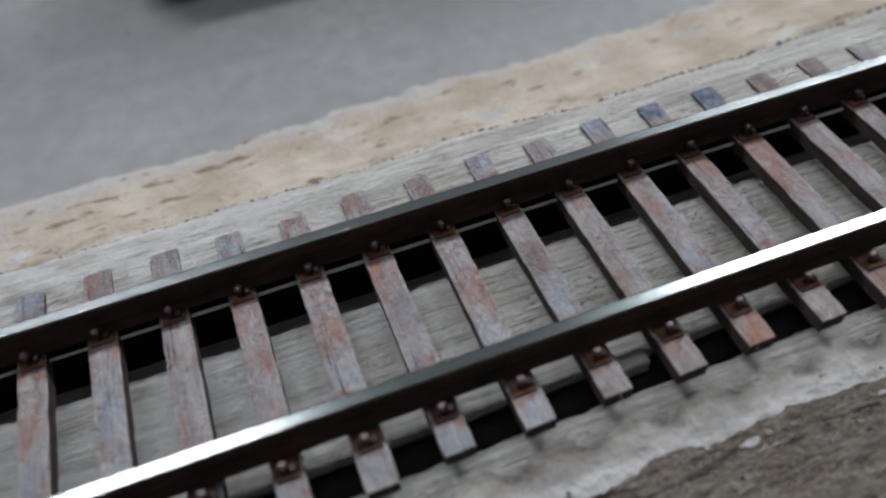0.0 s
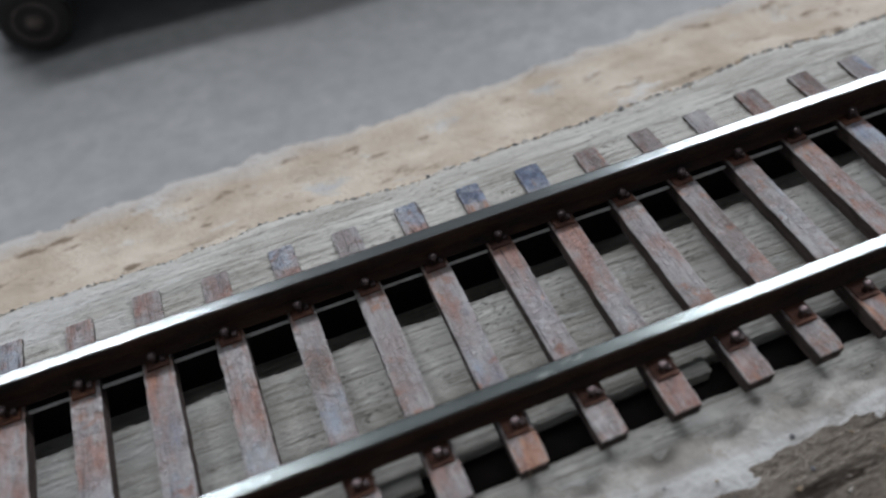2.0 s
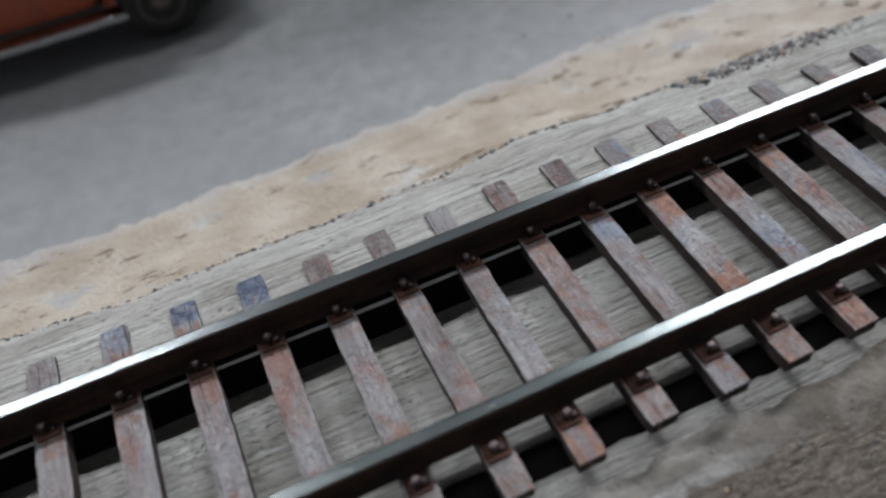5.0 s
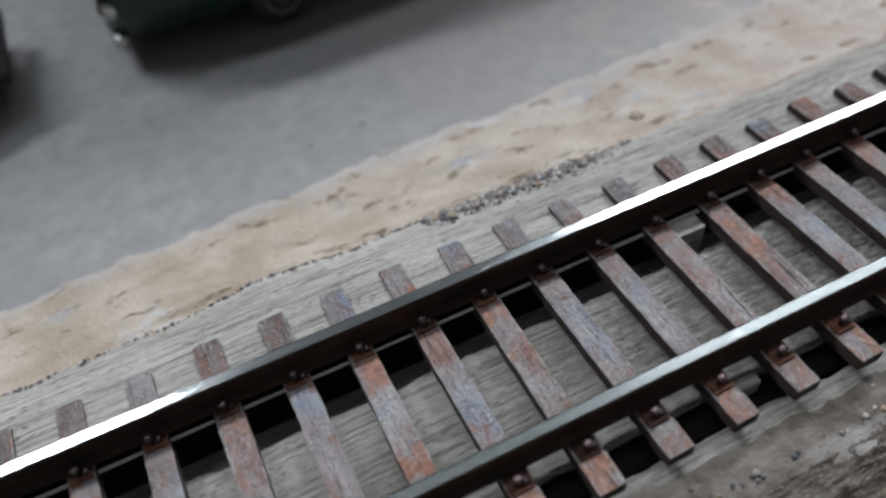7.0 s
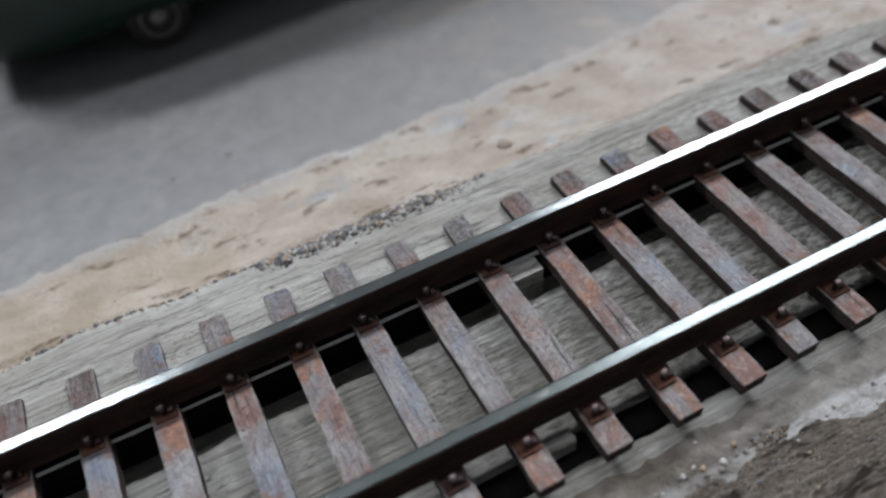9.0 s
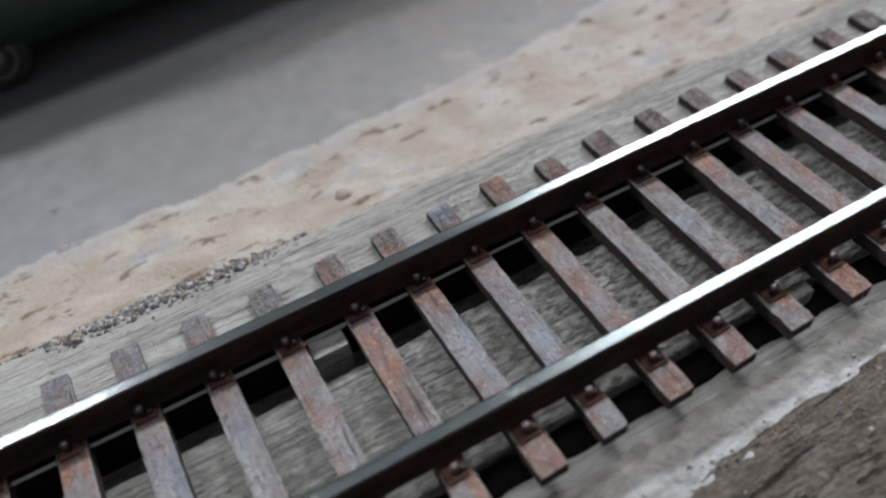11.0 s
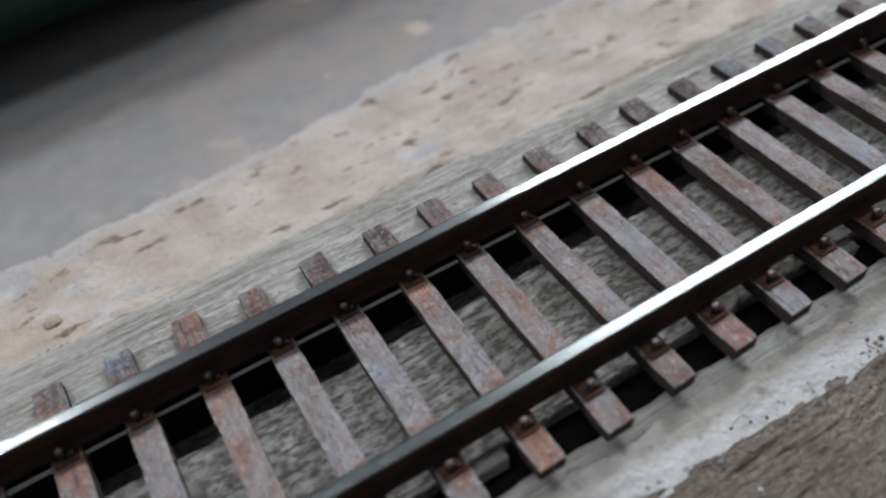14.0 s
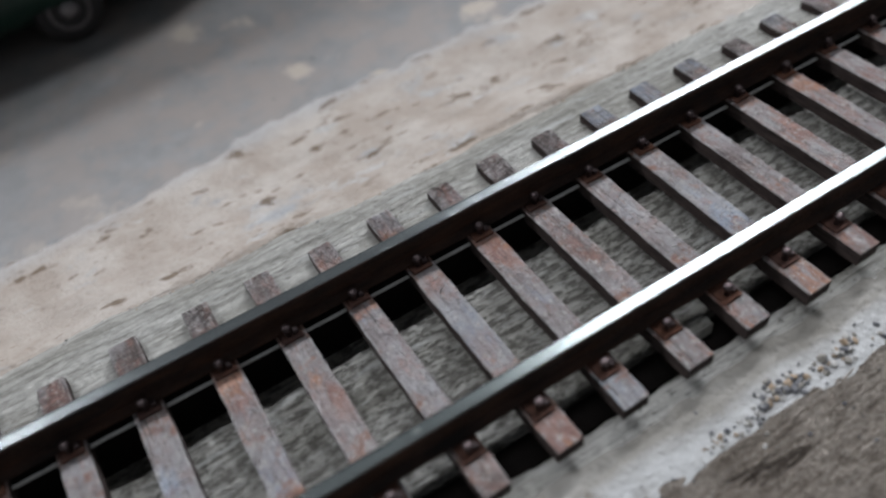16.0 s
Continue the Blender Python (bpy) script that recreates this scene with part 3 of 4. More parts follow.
def tie_mesh(seed):
    rng = random.Random(seed)
    bm = bmesh.new()
    w, y0, y1 = 1.32 + rng.uniform(-0.06, 0.06), -22.9 + rng.uniform(-0.25, 0.2), 7.9 + rng.uniform(-0.3, 0.35)
    n, loops = 40, []
    for i in range(n + 1):
        u = i / n
        y = y0 + (y1 - y0) * u
        end = 0.05 if i in (0, n) else 0.0
        wl = w - end + 0.06 * fbm(y, seed, 2.5, 31.0 + seed) + 0.03 * rng.uniform(-1, 1)
        wr = w - end + 0.06 * fbm(y, seed, 2.5, 47.0 + seed) + 0.03 * rng.uniform(-1, 1)
        zt = TIE_TOP - end * 0.7 + 0.05 * fbm(y, seed, 3.0, 53.0)
        c = 0.10
        ring = [(-wl, TIE_LOW), (-wl, zt - c), (-wl + c, zt), (0.0, zt + 0.03 * rng.uniform(-1, 1)), (wr - c, zt), (wr, zt - c), (wr, TIE_LOW)]
        loops.append([bm.verts.new((x, y, z)) for x, z in ring])
    for a, b in zip(loops, loops[1:]):
        for k in range(6):
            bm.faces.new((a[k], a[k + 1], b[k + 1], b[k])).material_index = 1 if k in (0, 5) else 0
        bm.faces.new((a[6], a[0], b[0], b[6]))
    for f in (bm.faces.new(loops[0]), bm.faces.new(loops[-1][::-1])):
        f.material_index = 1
    bmesh.ops.recalc_face_normals(bm, faces=bm.faces)
    return bm


def plate_mesh(centre):
    """A rusty plate under the rail's foot, open to the near side."""
    bm = bmesh.new()
    box(bm, -1.05, 1.05, centre - 2.25, centre + 1.35, TIE_TOP - 0.05, TIE_TOP + 0.20, 0.07, 1)
    box(bm, -0.95, 0.60, centre - 2.2, centre - 1.98, TIE_TOP + 0.12, TIE_TOP + 0.29, 0.06, 1)
    return bm


def spike_mesh(centre):
    """A round-headed spike with a small square lug, at the foot of the rail."""
    bm = bmesh.new()
    y = centre - 1.45
    lathe(bm, [(0.27, TIE_TOP - 0.4), (0.27, -0.05), (0.36, 0.02), (0.42, 0.14), (0.42, 0.34), (0.34, 0.48), (0.13, 0.54)], 16, "z", (-0.12, y, 0))
    smooth(bm)
    box(bm, 0.30, 0.80, y - 0.26, y + 0.32, TIE_TOP + 0.12, -0.34, 0.06, 1)
    return bm


plates = [link("tie_plate", plate_mesh(c), PLATE, None) for c in (RAIL_FAR, RAIL_NEAR)]
spikes = [link("spike", spike_mesh(c), SPIKE, None) for c in (RAIL_FAR, RAIL_NEAR)]
rng = random.Random(5)
FIRST, LAST = -8, 47
# how far each tie from number -3 on is out of its even place, at the far and at the near rail
OUT_FAR = (1.15, 0.78, 0.36, 0.17, -0.18, -0.35, -0.5, -0.44, -0.23, -0.33, -0.23, -0.15, -0.17, -0.11, -0.23, -0.27, -0.12, -0.01, -0.18, -0.18, -0.14, -0.21, -0.12, -0.05, 0.27, 0.15, -0.17, -0.15, -0.28, -0.3, -0.07, -0.38, -0.38, -0.36, -0.28, -0.53, -0.59, -0.7, -0.72, -0.74, -0.74, -0.74)
OUT_NEAR = (1.45, 1.1, 0.7, 0.5, 0.22, 0.05, -0.13, -0.04, 0.17, 0.11, 0.06, 0.26, 0.13, 0.35, 0.37, 0.13, 0.28, 0.39, 0.1, 0.26, 0.16, 0.29, 0.45, 0.38, 0.69, 0.7, 0.23, 0.2, 0.23, 0.1, 0.26, 0.02, 0.21, 0.17, 0, -0.1, -0.28, -0.32, -0.34, -0.36, -0.36, -0.36)
for k in range(FIRST, LAST + 1):
    i = k - FIRST
    tie = link("tie", tie_mesh(k + 20), [TIE, TIE_SIDE], track)
    layer = tie.data.color_attributes.new("stain", "FLOAT_COLOR", "POINT")
    for v, c in zip(tie.data.vertices, layer.data):
        c.color = stain_along(k, v.co.y / MM)
    j = max(0, min(len(OUT_FAR) - 1, k + 3))
    far, near = OUT_FAR[j], OUT_NEAR[j]
    skew = (near - far) / (RAIL_FAR - RAIL_NEAR)
    place = far + 0.12 + skew * (RAIL_FAR - 1.45)
    tie.matrix_local = pose((k * PITCH + place) * MM, rng.uniform(-0.15, 0.15) * MM, rng.uniform(-0.04, 0.0) * MM, 0, 0, math.degrees(skew))
    worn = max(0.3, min(1.0, (k - 12) / 10)) * rng.uniform(0.6, 1.0)
    tie.color = (0.0, worn, 0.0, 1.0)
    for j in range(2):
        for kind in (plates, spikes):
            piece = kind[j] if i == 0 else kind[j].copy()
            if i:
                scene.collection.objects.link(piece)
            piece.parent = tie
            piece.matrix_local = pose(rng.uniform(-0.1, 0.1) * MM, 0, rng.uniform(-0.04, 0.04) * MM, 0, 0, 0)


def rail_mesh(centre, x0, x1, seed):
    """An I-shaped rail; the running surface carries the second material."""
    bm = bmesh.new()
    z0 = TIE_TOP + 0.22
    prof = [(-1.05, z0 - 0.10), (-1.05, z0 + 0.14), (-0.30, z0 + 0.46), (-0.24, z0 + 2.40), (-0.62, z0 + 2.58), (-0.66, z0 + 3.04), (-0.58, z0 + 3.16), (-0.48, z0 + 3.20),
            (0.48, z0 + 3.20), (0.58, z0 + 3.16), (0.66, z0 + 3.04), (0.62, z0 + 2.58), (0.24, z0 + 2.40), (0.30, z0 + 0.46), (1.05, z0 + 0.14), (1.05, z0 - 0.10)]
    n = max(2, round((x1 - x0) / 2.0))
    loops = []
    for i in range(n + 1):
        x = x0 + (x1 - x0) * i / n
        dy, dz = 0.05 * fbm(x, seed, 60, 61.0, 2), 0.0
        loops.append([bm.verts.new((x, centre + y + dy, z + dz)) for y, z in prof])
    m = len(prof)
    for a, b in zip(loops, loops[1:]):
        for k in range(m):
            f = bm.faces.new((a[k], a[(k + 1) % m], b[(k + 1) % m], b[k]))
            f.material_index = 1 if k in (6, 7, 8) else 0
            f.smooth = False
    bm.faces.new(loops[0]), bm.faces.new(loops[-1][::-1])
    bmesh.ops.recalc_face_normals(bm, faces=bm.faces)
    return bm


for centre in (RAIL_FAR, RAIL_NEAR):
    part("rail", rail_mesh(centre + (-0.1 if centre > 0 else 0.65), -70, 330, centre), [RUST, STEEL if centre > 0 else TARNISHED], track, "rusty dark rail with a polished steel running surface")


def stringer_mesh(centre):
    """Batten under the ties along one rail, down through the slot in the board; near black to deepen the shade."""
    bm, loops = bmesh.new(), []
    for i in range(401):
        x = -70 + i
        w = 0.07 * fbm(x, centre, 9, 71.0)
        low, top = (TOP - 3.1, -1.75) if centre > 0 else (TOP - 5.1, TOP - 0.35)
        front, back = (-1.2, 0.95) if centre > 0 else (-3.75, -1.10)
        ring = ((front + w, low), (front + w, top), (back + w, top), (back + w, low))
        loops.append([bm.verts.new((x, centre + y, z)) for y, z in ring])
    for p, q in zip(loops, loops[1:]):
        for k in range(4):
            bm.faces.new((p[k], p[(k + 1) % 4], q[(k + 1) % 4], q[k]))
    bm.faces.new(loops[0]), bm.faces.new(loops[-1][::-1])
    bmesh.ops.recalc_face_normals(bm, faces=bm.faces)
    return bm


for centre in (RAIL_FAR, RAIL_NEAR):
    part("stringer", stringer_mesh(centre), SHADE_BLACK.m, track, "near-black batten under the ties deepening the shade along the rail")


def lit_strip_mesh(centre):
    """Thin pale strip just in front of the rail, standing in for light that passes under it."""
    bm, loops = bmesh.new(), []
    for i in range(401):
        x = -70 + i
        w = 0.14 * fbm(x, centre, 30, 75.0) + 0.06 * fbm(x, centre, 4, 76.0)
        ring = ((-1.52 + w, -1.78), (-1.52 + w, -1.62), (-1.26, -1.60), (-1.26, -1.78))
        loops.append([bm.verts.new((x, centre + y, z)) for y, z in ring])
    for p, q in zip(loops, loops[1:]):
        for k in range(4):
            bm.faces.new((p[k], p[(k + 1) % 4], q[(k + 1) % 4], q[k]))
    bm.faces.new(loops[0]), bm.faces.new(loops[-1][::-1])
    bmesh.ops.recalc_face_normals(bm, faces=bm.faces)
    return bm


part("batten_edge", lit_strip_mesh(RAIL_FAR), LIT_PALE, track, "thin pale strip standing in for light passing under the rail")

# ---- vehicles standing on the road ----


def wheel(parent, x, y, z, r, w, hub_mat, turn=0):
    bm = bmesh.new()
    lathe(bm, [(r * 0.62, -w / 2), (r * 0.90, -w / 2), (r, -w * 0.32), (r, w * 0.32), (r * 0.90, w / 2), (r * 0.62, w / 2)], 28, "y", (0, 0, 0))
    tyre = part("wheel", smooth(bm), RUBBER, parent, "black rubber tyre")
    tyre.matrix_local = pose(x * MM, y * MM, z * MM, 0, 0, turn)
    bm = bmesh.new()
    lathe(bm, [(r * 0.60, w * 0.40), (r * 0.62, -w * 0.50), (r * 0.56, -w * 0.56), (r * 0.50, -w * 0.42), (r * 0.30, -w * 0.36), (r * 0.26, -w * 0.60), (r * 0.12, -w * 0.66)], 24, "y", (0, 0, 0))
    part("rim", smooth(bm), hub_mat, tyre, "metal wheel rim with a round hub")
    return tyre


def arch(x, z, r, y0, y1, thick, a0, a1, n=20):
    """A bent band over a wheel."""
    bm, loops = bmesh.new(), []
    for i in range(n + 1):
        a = math.radians(a0 + (a1 - a0) * i / n)
        ring = ((r, y0 + 0.4), (r + thick * 0.7, y0), (r + thick, y0 + 0.8), (r + thick, y1), (r, y1))
        loops.append([bm.verts.new((x + q * math.cos(a), y, z + q * math.sin(a))) for q, y in ring])
    for p, q in zip(loops, loops[1:]):
        for k in range(5):
            bm.faces.new((p[k], p[(k + 1) % 5], q[(k + 1) % 5], q[k]))
    bm.faces.new(loops[0]), bm.faces.new(loops[-1][::-1])
    bmesh.ops.recalc_face_normals(bm, faces=bm.faces)
    return bm


def car():
    """Dark green saloon with full fenders; its front points to the lower x."""
    g = road_height(150, 90)
    y0, y1 = 70.6, 112.6
    ob = tagged(new("car"), "dark green model saloon car with chrome bumper on grey road", "car")
    # lower body as a row of rounded cross sections along the car
    bm = bmesh.new()
    loops = []
    for i in range(41):
        u = i / 40
        x = 88 + 127 * u
        taper = 1 - 0.16 * (abs(2 * u - 1)) ** 5
        end = max(0.0, abs(2 * u - 1) - 0.9) * 10
        top = g + 31.0 + 1.5 * math.sin(math.pi * u) - 5.5 * end ** 2
        low = g + 2.2 + 2.4 * end ** 2
        half = (y1 - y0) / 2 * taper - 1.6 * end ** 2
        mid = (y0 + y1) / 2
        ring = []
        for k in range(24):
            a = 2 * math.pi * k / 24
            c, sn = math.cos(a), math.sin(a)
            ring.append(bm.verts.new((x, mid + half * math.copysign(abs(c) ** 0.45, c), (top + low) / 2 + (top - low) / 2 * math.copysign(abs(sn) ** 0.55, sn))))
        loops.append(ring)
    for p, q in zip(loops, loops[1:]):
        for k in range(24):
            bm.faces.new((p[k], p[(k + 1) % 24], q[(k + 1) % 24], q[k]))
    bm.faces.new(loops[0]), bm.faces.new(loops[-1][::-1])
    bmesh.ops.recalc_face_normals(bm, faces=bm.faces)
    part("body", smooth(bm), GREEN, ob, "glossy dark green painted body")
    bm = bmesh.new()
    box(bm, 122, 190, y0 + 6, y1 - 7, g + 29.0, g + 43.0, 4.0, 4)
    cabin = part("cabin", smooth(bm), GREEN, ob, "dark green rounded roof and cabin")
    for i in range(3):
        for y in (y0 + 6, y1 - 7):
            bm = bmesh.new()
            box(bm, 129 + i * 19, 145 + i * 19, y - 0.25, y + 0.25, g + 33.5, g + 40, 0.12, 1)
            part("side_window", bm, GLASS, cabin, "dark glass side window")
    bm = bmesh.new()
    box(bm, 103, 206, y0 + 8, y1 - 8, g + 3.4, g + 6.0, 0.4, 1)
    part("chassis", bm, BLACK, ob, "black underside")
    for x in (86.4, 214.2):
        bm = bmesh.new()
        box(bm, x + (1.4 if x < 100 else -1.4), x + 2.4 + (1.4 if x < 100 else -1.4), y0 + 4.5, y1 - 4.5, g + 3.2, g + 6.0, 1.1, 4)
        part("bumper", smooth(bm), CHROME, ob, "dull chrome bumper")
    for y in (y0 + 6.0, y1 - 6.0):
        bm = bmesh.new()
        bmesh.ops.create_uvsphere(bm, u_segments=18, v_segments=12, radius=2.1)
        lamp = part("headlight", smooth(bm), CHROME, ob, "round chromed headlight")
        lamp.matrix_local = pose(89.6 * MM, y * MM, (g + 10.5) * MM)
    for x in (115.0, 184.5):
        for y, turn in ((y0 + 3.6, 0), (y1 - 3.6, 180)):
            bm = arch(x, g + 5.2, 5.9, y - 1.0, y + 1.0, 0.9, 0, 180)
            part("wheel_arch", bm, BLACK, ob, "dark wheel arch lip")
            wheel(ob, x, y, g + 5.2, 5.2, 3.8, HUB, turn)
    ob.matrix_basis = pose(0.110, 0.072, 0, 0, 0, 4.4) @ pose(-0.110, -0.072, 0)
    return ob


def truck():
    """Old orange-cabbed truck with a dark bed; its front points to the higher x."""
    g = road_height(30, 85)
    ob = tagged(new("truck"), "orange model truck with dark bed and worn wheels on the road", "truck")
    y0, y1 = 70.0, 95.0
    bm = bmesh.new()
    box(bm, -1, 30, y0 + 2.5, y1 - 0.5, g + 8.5, g + 21.0, 1.0, 2)
    part("bed", bm, NAVY, ob, "blue black truck bed")
    bm = bmesh.new()
    box(bm, -1, 65, y0 + 6, y1 - 6, g + 5.0, g + 8.6, 0.5, 1)
    part("chassis", bm, BLACK, ob, "black chassis frame")
    bm = bmesh.new()
    box(bm, 30, 53, y0 + 2.2, y1 - 0.8, g + 6.0, g + 24, 2.2, 3)
    part("cab", smooth(bm), ORANGE, ob, "orange painted cab")
    bm = bmesh.new()
    box(bm, 52, 69, y0 + 4.6, y1 - 4.6, g + 7.0, g + 18, 1.8, 3)
    part("bonnet", smooth(bm), ORANGE, ob, "orange painted bonnet")
    bm = bmesh.new()
    box(bm, 33, 56, y0 - 0.3, y0 + 3.2, g + 4.6, g + 5.8, 0.3, 2)
    part("running_board", bm, CHROME, ob, "dull metal running board")
    for y in (y0, y1 - 4.4):
        bm = arch(61, g + 5.8, 6.3, y, y + 4.4, 1.5, -8, 168)
        part("fender", bm, ORANGE, ob, "rounded orange fender over the wheel")
    bm = bmesh.new()
    box(bm, 70.2, 72, y0 + 1.5, y1 - 1.5, g + 5.2, g + 7.2, 0.5, 2)
    part("bumper", smooth(bm), BLACK, ob, "dark front bumper")
    bm = bmesh.new()
    box(bm, 68, 70.4, y0 + 6, y1 - 6, g + 5.6, g + 6.8, 0.3, 1)
    part("bumper_bracket", bm, BLACK, ob)
    for y in (y0 + 4.4, y1 - 4.4):
        bm = bmesh.new()
        bmesh.ops.create_uvsphere(bm, u_segments=16, v_segments=10, radius=1.7)
        lamp = part("headlight", smooth(bm), CHROME, ob, "round chromed headlight")
        lamp.matrix_local = pose(69.2 * MM, y * MM, (g + 13.0) * MM)
    for x, r in ((8.8, 5.2), (61.2, 5.8)):
        for y in (y0 + 1.4, y1 - 1.4):
            wheel(ob, x, y, g + r, r, 3.4, WORN, 180 if y > 85 else 0)
    return ob


car()
truck()

# ---- loose ballast ----


def gravel(name, spots, seed, label):
    """Small angular stones; spots are (x, y spread centre, spread, count, size)."""
    r = random.Random(seed)
    bm = bmesh.new()
    for x0, x1, yc, spread, count, lo, hi, height in spots:
        for _ in range(count):
            x, s = r.uniform(x0, x1), r.uniform(lo, hi)
            y = yc(x) + r.gauss(0, spread)
            m = Matrix.Translation((x, y, height(x, y) + 0.06 * s)) @ Euler((r.uniform(0, 6), r.uniform(0, 6), r.uniform(0, 6))).to_matrix().to_4x4() @ Matrix.Diagonal((s, s * r.uniform(0.6, 1), s * r.uniform(0.5, 0.9), 1))
            made = bmesh.ops.create_icosphere(bm, subdivisions=1, radius=0.5, matrix=m)["verts"]
            for v in made:
                v.co += Vector((r.uniform(-1, 1), r.uniform(-1, 1), r.uniform(-1, 1))) * 0.09 * s
    ob = link(name, bm, STONE)
    return tagged(ob, label, "ballast", kind="stuff")


def far_rim(x):
    return 14.2 + rim_drift(x) + 0.9 * fbm(x, 0, 20, 5.1)


def rim_height(x, y):
    return max(board_height(x, y), sand_height(x, y))


gravel("ballast_gravel", [
    (110, 142, lambda x: far_rim(x) + 0.3, 0.50, 520, 0.35, 0.95, rim_height),
    (114, 136, lambda x: far_rim(x) - 0.6, 0.75, 640, 0.40, 1.15, rim_height),
    (114, 140, lambda x: far_rim(x) - 1.0, 1.10, 420, 0.15, 0.50, rim_height),
    (116, 133, lambda x: far_rim(x) - 1.5, 0.70, 420, 0.35, 0.95, rim_height),
    (32, 62, lambda x: far_rim(x) - 0.1, 0.35, 110, 0.20, 0.65, rim_height),
    (60, 112, lambda x: far_rim(x) - 0.2, 0.30, 230, 0.25, 0.80, rim_height),
    (150, 215, lambda x: far_rim(x) - 0.1, 0.60, 40, 0.12, 0.40, rim_height),
    (-25, 32, far_rim, 0.40, 330, 0.15, 0.45, rim_height),
    (32, 106, far_rim, 0.85, 80, 0.10, 0.40, rim_height),
    (142, 260, lambda x: far_rim(x) - 0.2, 0.85, 110, 0.10, 0.40, rim_height),
], 3, "dark and pale ballast grains scattered along the board edge")


def near_height(x, y):
    return max(shoulder_height(x, y), earth_height(x, y))


gravel("shoulder_gravel", [
    (212, 219, lambda x: -27.9, 0.35, 36, 0.25, 0.70, near_height),
    (219, 223, lambda x: -27.5, 0.45, 60, 0.30, 1.00, near_height),
    (223, 230, lambda x: -27.7, 0.45, 50, 0.30, 1.00, near_height),
    (108, 150, lambda x: -26.7 - 0.0006 * (x - 130) ** 2, 0.28, 70, 0.30, 0.80, near_height),
    (100, 210, lambda x: -27.8, 0.40, 90, 0.12, 0.45, near_height),
    (230, 300, lambda x: -27.8, 0.60, 90, 0.25, 0.90, near_height),
    (-20, 300, lambda x: -30.5, 2.2, 420, 0.15, 0.60, near_height),
], 4, "mixed grey and brown stones on the plaster shoulder")


bm = bmesh.new()
bmesh.ops.create_icosphere(bm, subdivisions=3, radius=1.0)
for v in bm.verts:
    v.co *= 1 + 0.16 * noise.fractal(v.co * 1.3, 1.0, 2.0, 3)
    v.co.z *= 0.7
pebble = link("pebble", smooth(bm), SAND)
pebble.matrix_basis = pose(0.1488, 0.0215, (sand_height(148.8, 21.5) + 0.1) * MM)
tagged(pebble, "small pale rounded stone half buried in the sandy bank", "stone")

# ---- small wood blocks wedged between ties beside the rails ----


def wood_block(k, y0, y1, top, seed):
    r = random.Random(seed)
    bm = bmesh.new()
    x = (k + 0.5) * PITCH
    box(bm, x - 1.75, x + r.uniform(1.2, 1.8), y0, y1, TOP - 3.15, top, 0.12, 2)
    for v in bm.verts:
        v.co += Vector((r.uniform(-1, 1), r.uniform(-1, 1), r.uniform(-1, 1))) * 0.06
    tagged(link("wood_block", bm, BOARD), "small grey wood block wedged between two ties", "wood block", "blocks between ties")


for k, centre, top in ((20, RAIL_FAR, -1.6), (5, RAIL_NEAR, -2.9), (9, RAIL_NEAR, -2.8), (19, RAIL_NEAR, -2.6), (26, RAIL_NEAR, -2.6), (32, RAIL_NEAR, -2.8)):
    wood_block(k, centre - (3.7 if k == 20 else 2.3), centre - (1.7 if k == 20 else 0.75), top, k)

# ---- frayed wood along some tie edges ----


def fibres(seed):
    """Short pale slivers standing off the higher-x edge of a tie."""
    r = random.Random(seed)
    bm = bmesh.new()
    for _ in range(90):
        y = -15.5 + 11 * r.random() ** 1.3
        length, w = r.uniform(0.12, 0.55), r.uniform(0.03, 0.07)
        x, z = 1.22, TIE_TOP - r.uniform(0.05, 0.5)
        tip = Vector((x + length * r.uniform(0.3, 1.0), y + r.uniform(-0.5, 0.3), z + r.uniform(-0.15, 0.22)))
        a, b, c = (bm.verts.new((x, y + dy, z + dz)) for dy, dz in ((-w, 0), (w, 0), (0, w * 1.6)))
        t = bm.verts.new(tip)
        for f in ((a, b, t), (b, c, t), (c, a, t), (c, b, a)):
            bm.faces.new(f)
    return bm


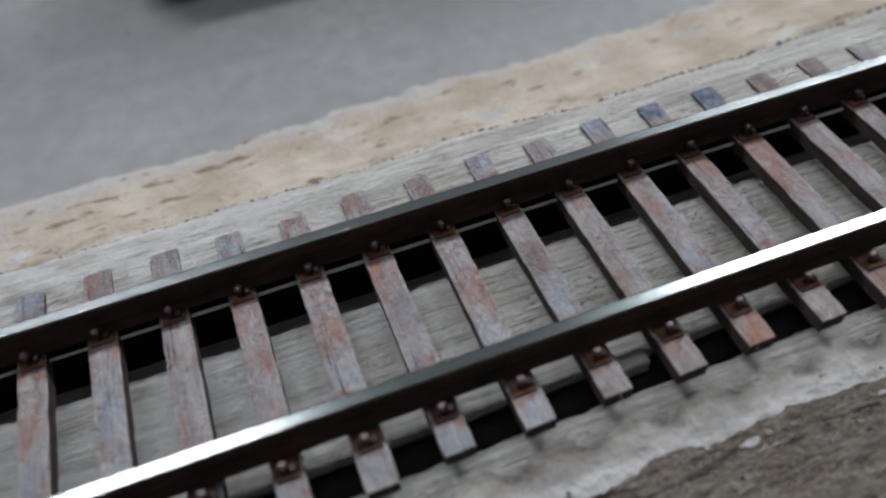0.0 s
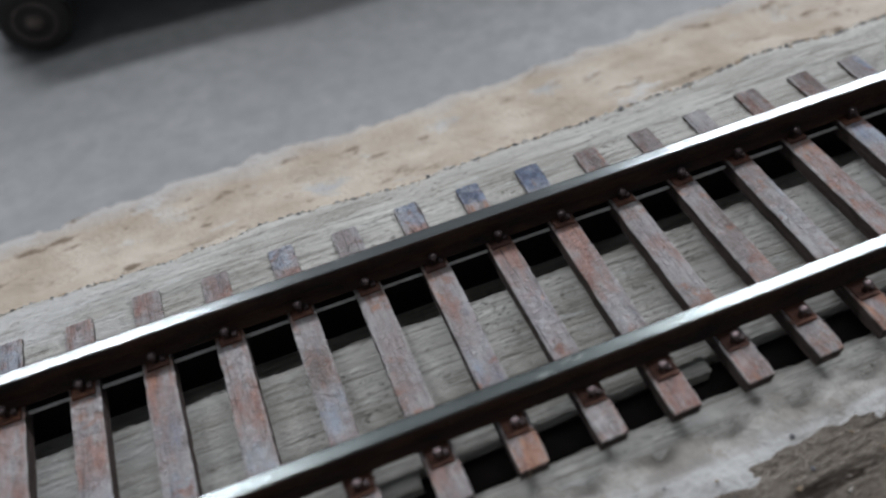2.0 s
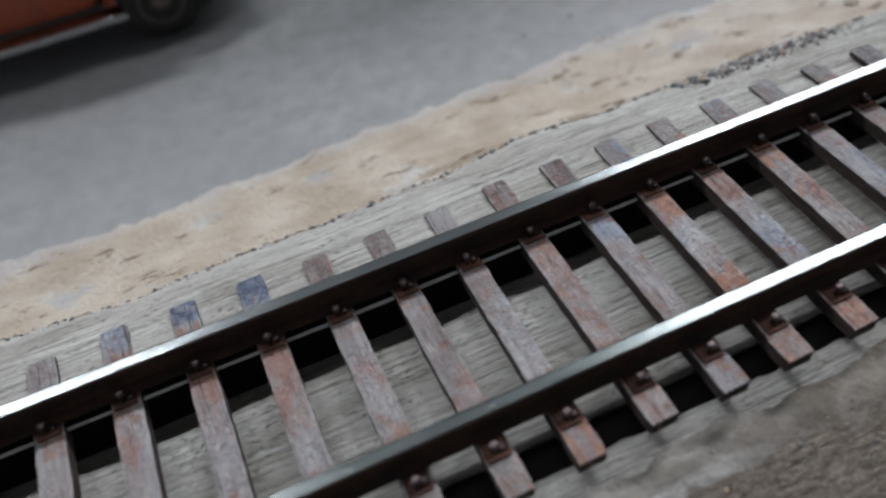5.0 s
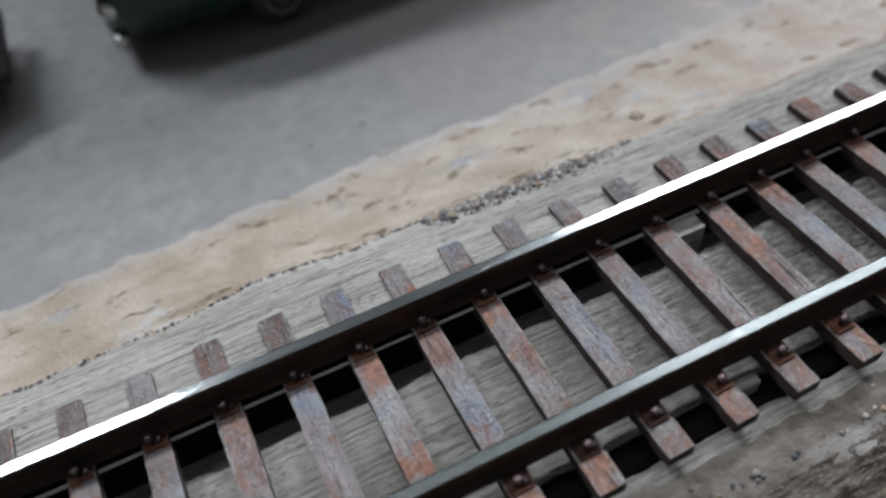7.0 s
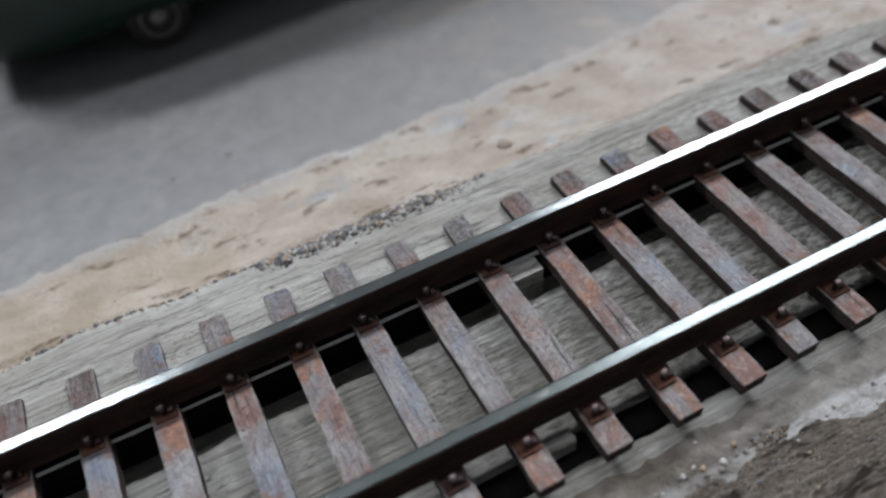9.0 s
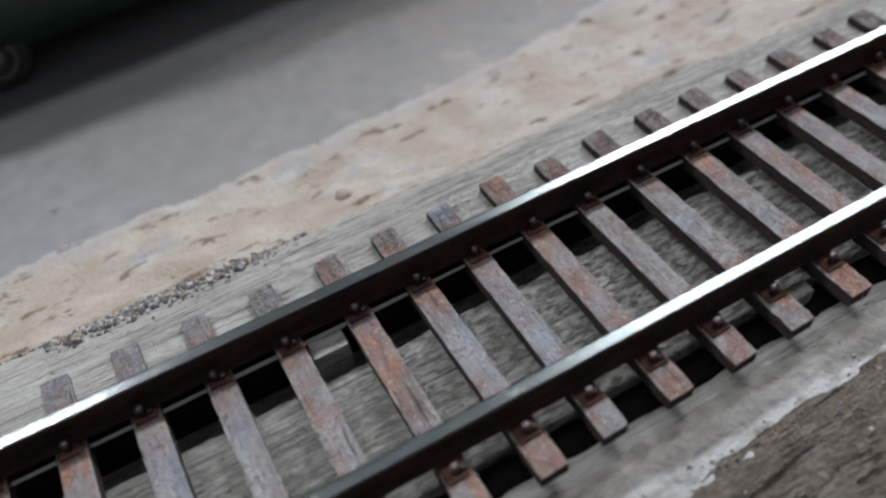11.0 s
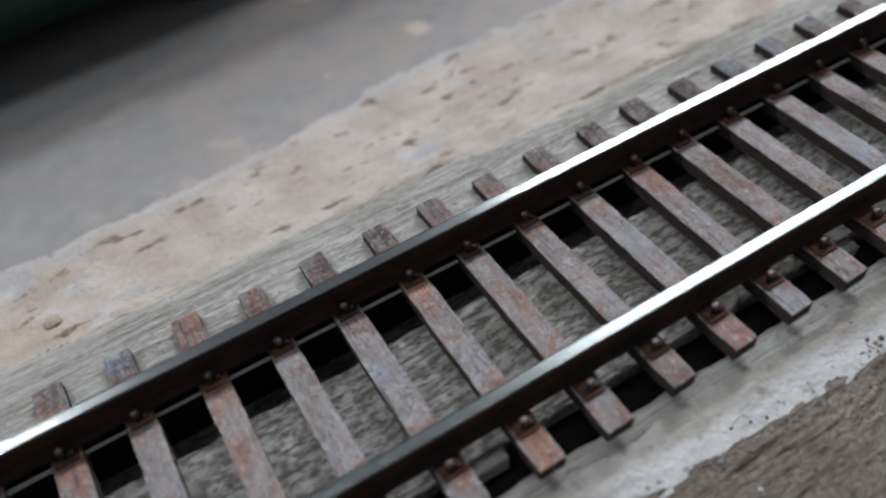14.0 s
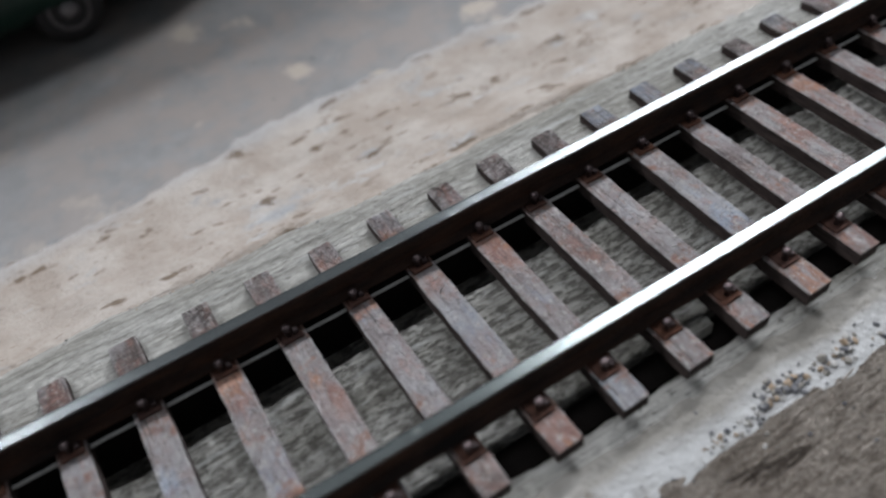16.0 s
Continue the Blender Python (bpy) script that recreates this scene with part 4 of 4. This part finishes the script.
frayed = Mat("pale_frayed_wood", 0.9, 0, 0.2)
frayed.colour(frayed.mix(frayed.noise(frayed.co, 1500), (0.30, 0.28, 0.27), (0.50, 0.48, 0.47)))
for child in list(track.children):
    k = round(child.location.x / (PITCH * MM))
    if child.name.startswith("tie") and k in (19, 20, 21, 23, 26, 28, 29, 31, 36, 38):
        tagged(part("wood_fibres", fibres(k), frayed.m, child, "pale frayed wood fibres"), kind="stuff")

# ---- thin wood threads hanging from the near ends of some ties ----


def thread(seed):
    r = random.Random(seed)
    bm, loops = bmesh.new(), []
    x, y, z = r.uniform(-1.0, 0.7), -22.75, TIE_TOP - 0.1
    for i in range(6):
        q = 0.085 * (1 - 0.13 * i)
        loops.append([bm.verts.new((x + q * math.cos(a), y, z + q * math.sin(a))) for a in (0.3, 2.4, 4.5)])
        x, y, z = x + r.uniform(-0.12, 0.12), y - r.uniform(0.05, 0.16), z - r.uniform(0.22, 0.42)
    for a, b in zip(loops, loops[1:]):
        for k in range(3):
            bm.faces.new((a[k], a[(k + 1) % 3], b[(k + 1) % 3], b[k]))
    bm.faces.new(loops[0]), bm.faces.new(loops[-1][::-1])
    bmesh.ops.recalc_face_normals(bm, faces=bm.faces)
    return bm


straw = Mat("tan_wood_thread", 0.9, 0, 0.2)
straw.colour(straw.mix(straw.noise(straw.co, 1500), (0.30, 0.24, 0.17), (0.48, 0.41, 0.32)))
for child in list(track.children):
    k = round(child.location.x / (PITCH * MM))
    if child.name.startswith("tie") and k in (5, 7, 8, 9, 11, 12, 13, 21, 27):
        part("wood_thread", thread(k), straw.m, child, "thin tan wood thread")

# ---- plain unseen wall beyond the road, added to shade part of it ----
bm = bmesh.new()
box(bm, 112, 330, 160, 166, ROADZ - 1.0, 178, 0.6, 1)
shade_wall = Mat("plain_grey_shade_wall", 0.9, 0, 0.2)
shade_wall.colour(shade_wall.mix(shade_wall.noise(shade_wall.co, 25, 4), (0.30, 0.31, 0.32), (0.38, 0.39, 0.40)))
tagged(link("wall_backdrop", bm, shade_wall.m), "plain grey unseen wall added beyond the road to shade it", "wall", kind="structure")
